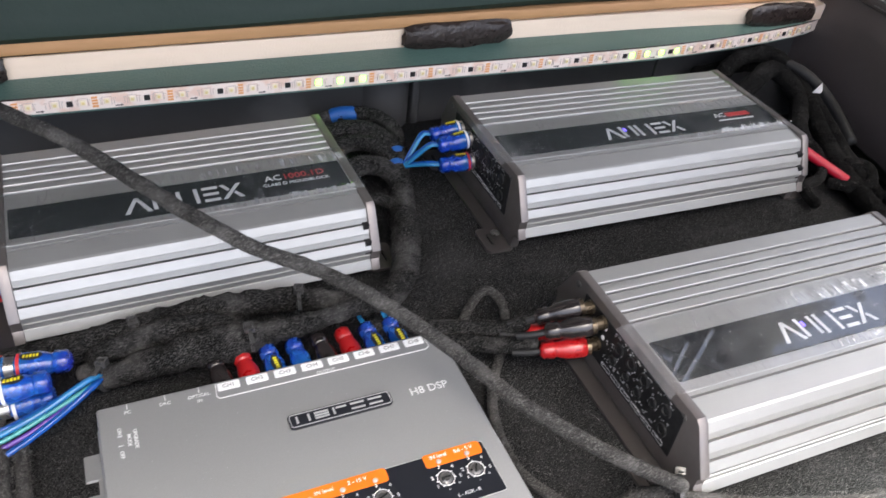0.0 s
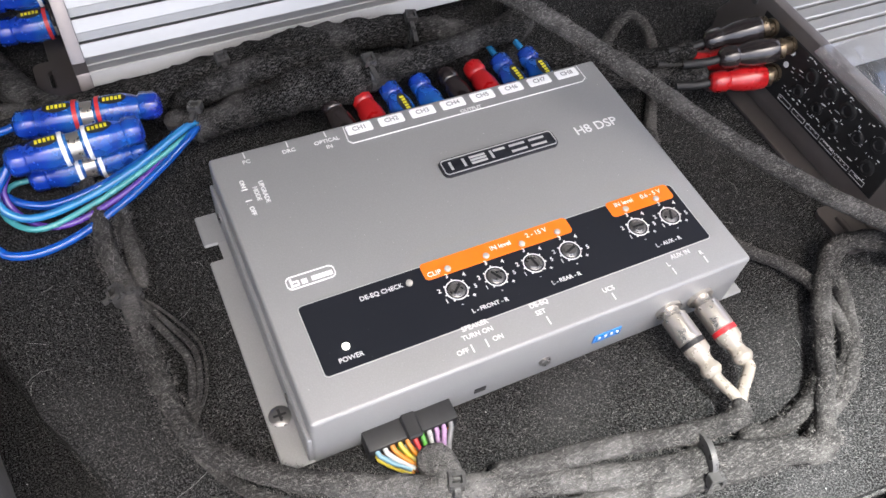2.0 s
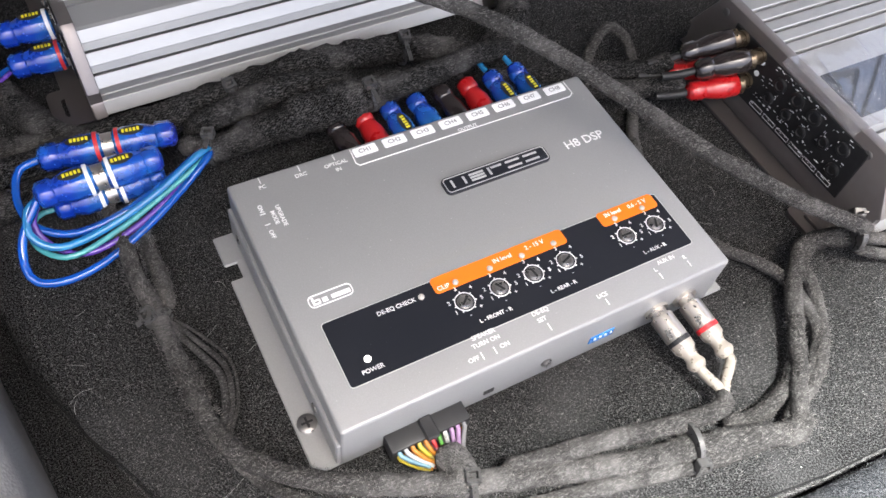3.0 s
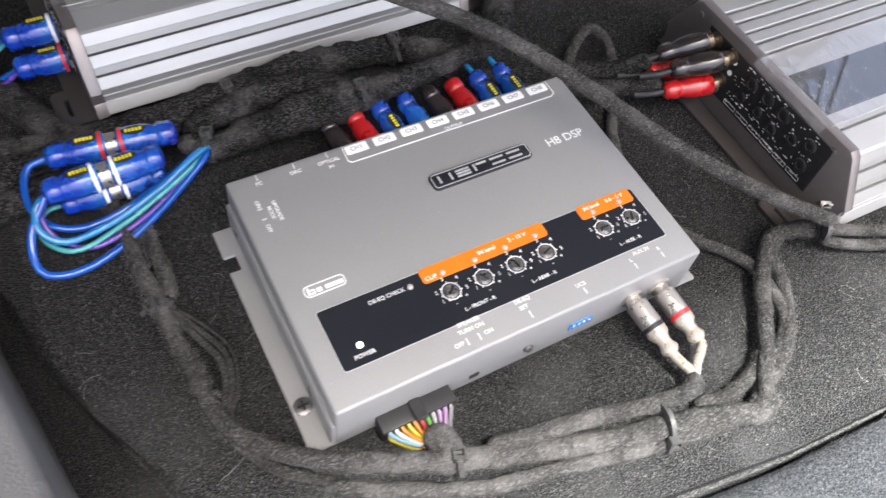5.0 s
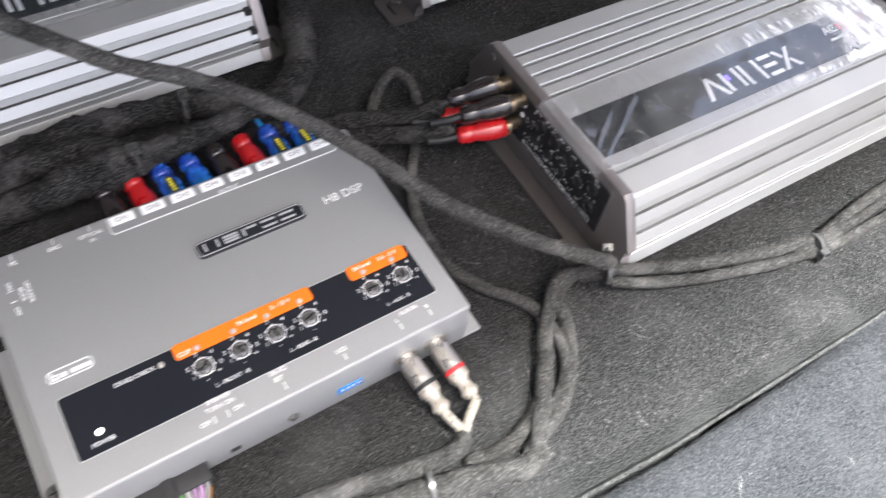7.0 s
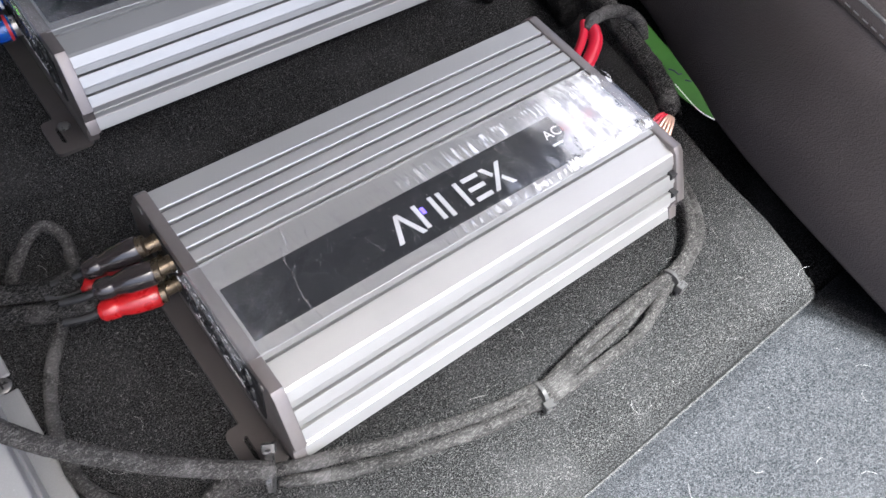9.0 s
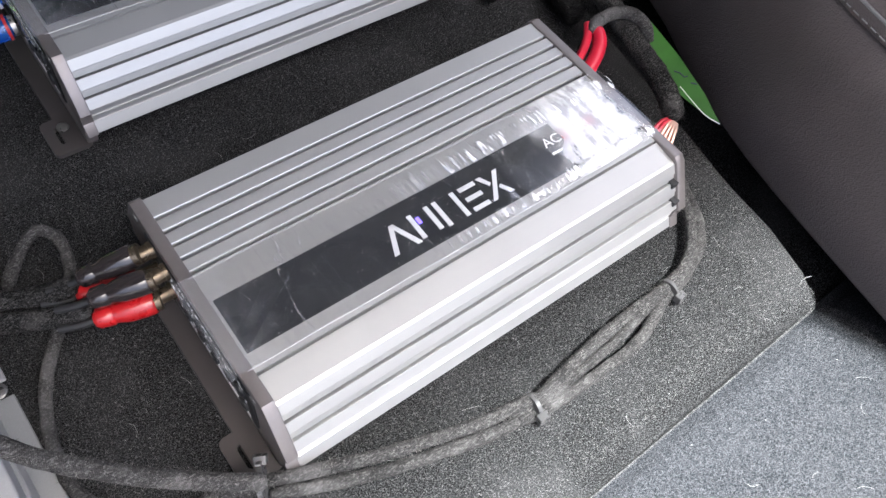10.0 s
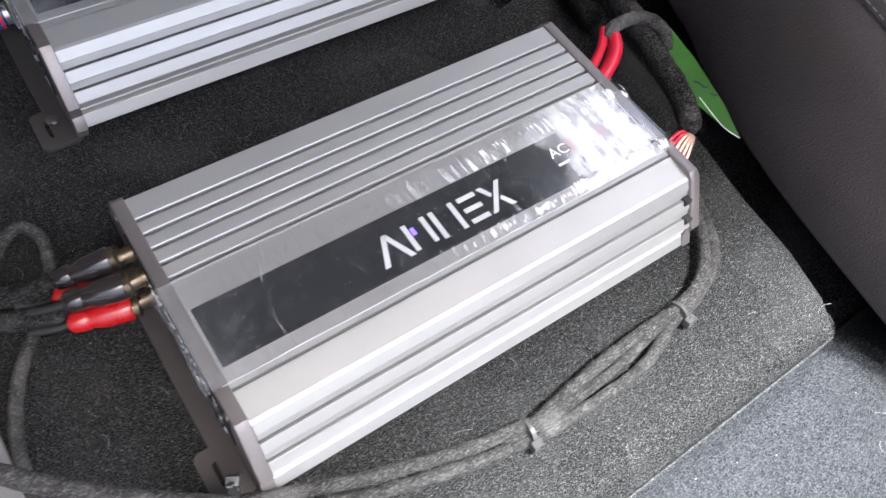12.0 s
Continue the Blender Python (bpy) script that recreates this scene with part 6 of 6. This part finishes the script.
# lint on the carpets
rng = random.Random(5)
verts, faces = [], []
for k in range(300):
    low = k % 4 == 0
    x, y = rng.uniform(-0.1, 0.62), rng.uniform(-0.09, 0.2)
    z = 0.0006 if k % 7 else 0.0013
    if low:
        x, y = rng.uniform(0.15, 0.6), rng.uniform(-0.24, -0.115)
        z = float(low_level(x, y)) + 0.0016
    a = rng.uniform(0, 6.28)
    l = rng.choice((0.0004, 0.0005, 0.0006, 0.0004, 0.0005, 0.008, 0.012)) * rng.uniform(0.6, 1.3)
    w = 0.00019 if l < 0.003 else 0.00006
    bend = rng.uniform(-0.6, 0.6)
    p = Vector((x, y, z))
    for j in range(3):
        d = Vector((math.cos(a), math.sin(a), 0)) * l / 3
        t = Vector((-math.sin(a), math.cos(a), 0)) * w
        n = len(verts)
        verts += [tuple(p - t), tuple(p + t), tuple(p + d + t), tuple(p + d - t)]
        faces.append((n, n + 1, n + 2, n + 3))
        p = p + d
        a += bend
me = bpy.data.meshes.new("lint")
me.from_pydata(verts, [], faces)
me.materials.append(LINT.m)
tagged(new("lint", me), "specks and threads of pale lint on the carpet", "lint", "", "stuff")


# short pile standing on the carpets
def pile(name, label, count, seed, spot, material, length):
    g = np.random.default_rng(seed)
    x, y, z = spot(g, count)
    a, lean = np.where(g.random(count) < 0.45, g.normal(-0.6, 0.7, count), g.uniform(0, 2 * np.pi, count)), g.uniform(0.3, 1.35, count)
    l = length * g.uniform(0.5, 1.4, count)
    d = np.stack([np.cos(a) * np.sin(lean), np.sin(a) * np.sin(lean), np.cos(lean)], 1) * l[:, None]
    w = np.stack([-np.sin(a), np.cos(a), 0 * a], 1) * 0.00008
    base = np.stack([x, y, z], 1)
    v = np.stack([base - w, base + w, base + d], 1).reshape(-1, 3)
    data = bpy.data.meshes.new(name)
    data.vertices.add(3 * count)
    data.vertices.foreach_set("co", v.ravel())
    data.loops.add(3 * count)
    data.loops.foreach_set("vertex_index", np.arange(3 * count, dtype=np.int32))
    data.polygons.add(count)
    data.polygons.foreach_set("loop_start", np.arange(0, 3 * count, 3, dtype=np.int32))
    data.update()
    data.validate()
    data.materials.append(material.m)
    return tagged(new(name, data), label, "carpet", "", "stuff")


def over_board(g, n):
    x, y = g.uniform(-0.1, 0.634, 2 * n), g.uniform(-0.1025, 0.4, 2 * n)
    edge = np.interp(x, *FRONT)
    ok = np.resize(np.flatnonzero(y > edge)[:n], n)
    x, y, d = x[ok], y[ok], y[ok] - edge[ok]
    r = 0.011
    z = np.where(d < r, np.sqrt(np.maximum(r * r - (r - d) ** 2, 0)) - r, 0.0)
    rim = g.random(n) < 0.03
    return x, np.where(rim, edge[ok] - 0.0004, y), np.where(rim, g.uniform(-0.022, -0.008, n), z)


def over_lower(g, n):
    x, y = g.uniform(0.0, 0.655, n), g.uniform(-0.26, -0.06, n)
    ok = np.resize(np.flatnonzero(y < np.interp(np.minimum(x, 0.607), *FRONT) - np.interp(x, [0.15, 0.42], [0.0028, 0.0015])), n)
    return x[ok], y[ok], low_level(x[ok], y[ok])


def over_deep(g, n):
    x, y = g.uniform(-0.2, -0.01, 3 * n), g.uniform(-0.12, 0.3, 3 * n)
    board_y = np.interp(x, [-0.15, -0.128, -0.113, -0.1056, -0.09, -0.0755, -0.068, -0.045, 0.0], [0.44, 0.2, 0.141, 0.099, 0.059, 0.03, 0.005, -0.035, -0.057])
    ok = np.resize(np.flatnonzero(y < board_y + 0.004), n)
    return x[ok], y[ok], np.full(n, -0.0402)


pile("carpet_pile", "short black and grey fibres of the board's felt carpet", 800000, 3, over_board, PILE, 0.0013)
pile("carpet_pile_deep", "short black fibres of the carpet beside the raised board", 90000, 6, over_deep, PILE, 0.0014)
pile("carpet_pile_lower", "short blue-grey fibres of the lower carpet", 360000, 4, over_lower, PILE_LOW, 0.0015)
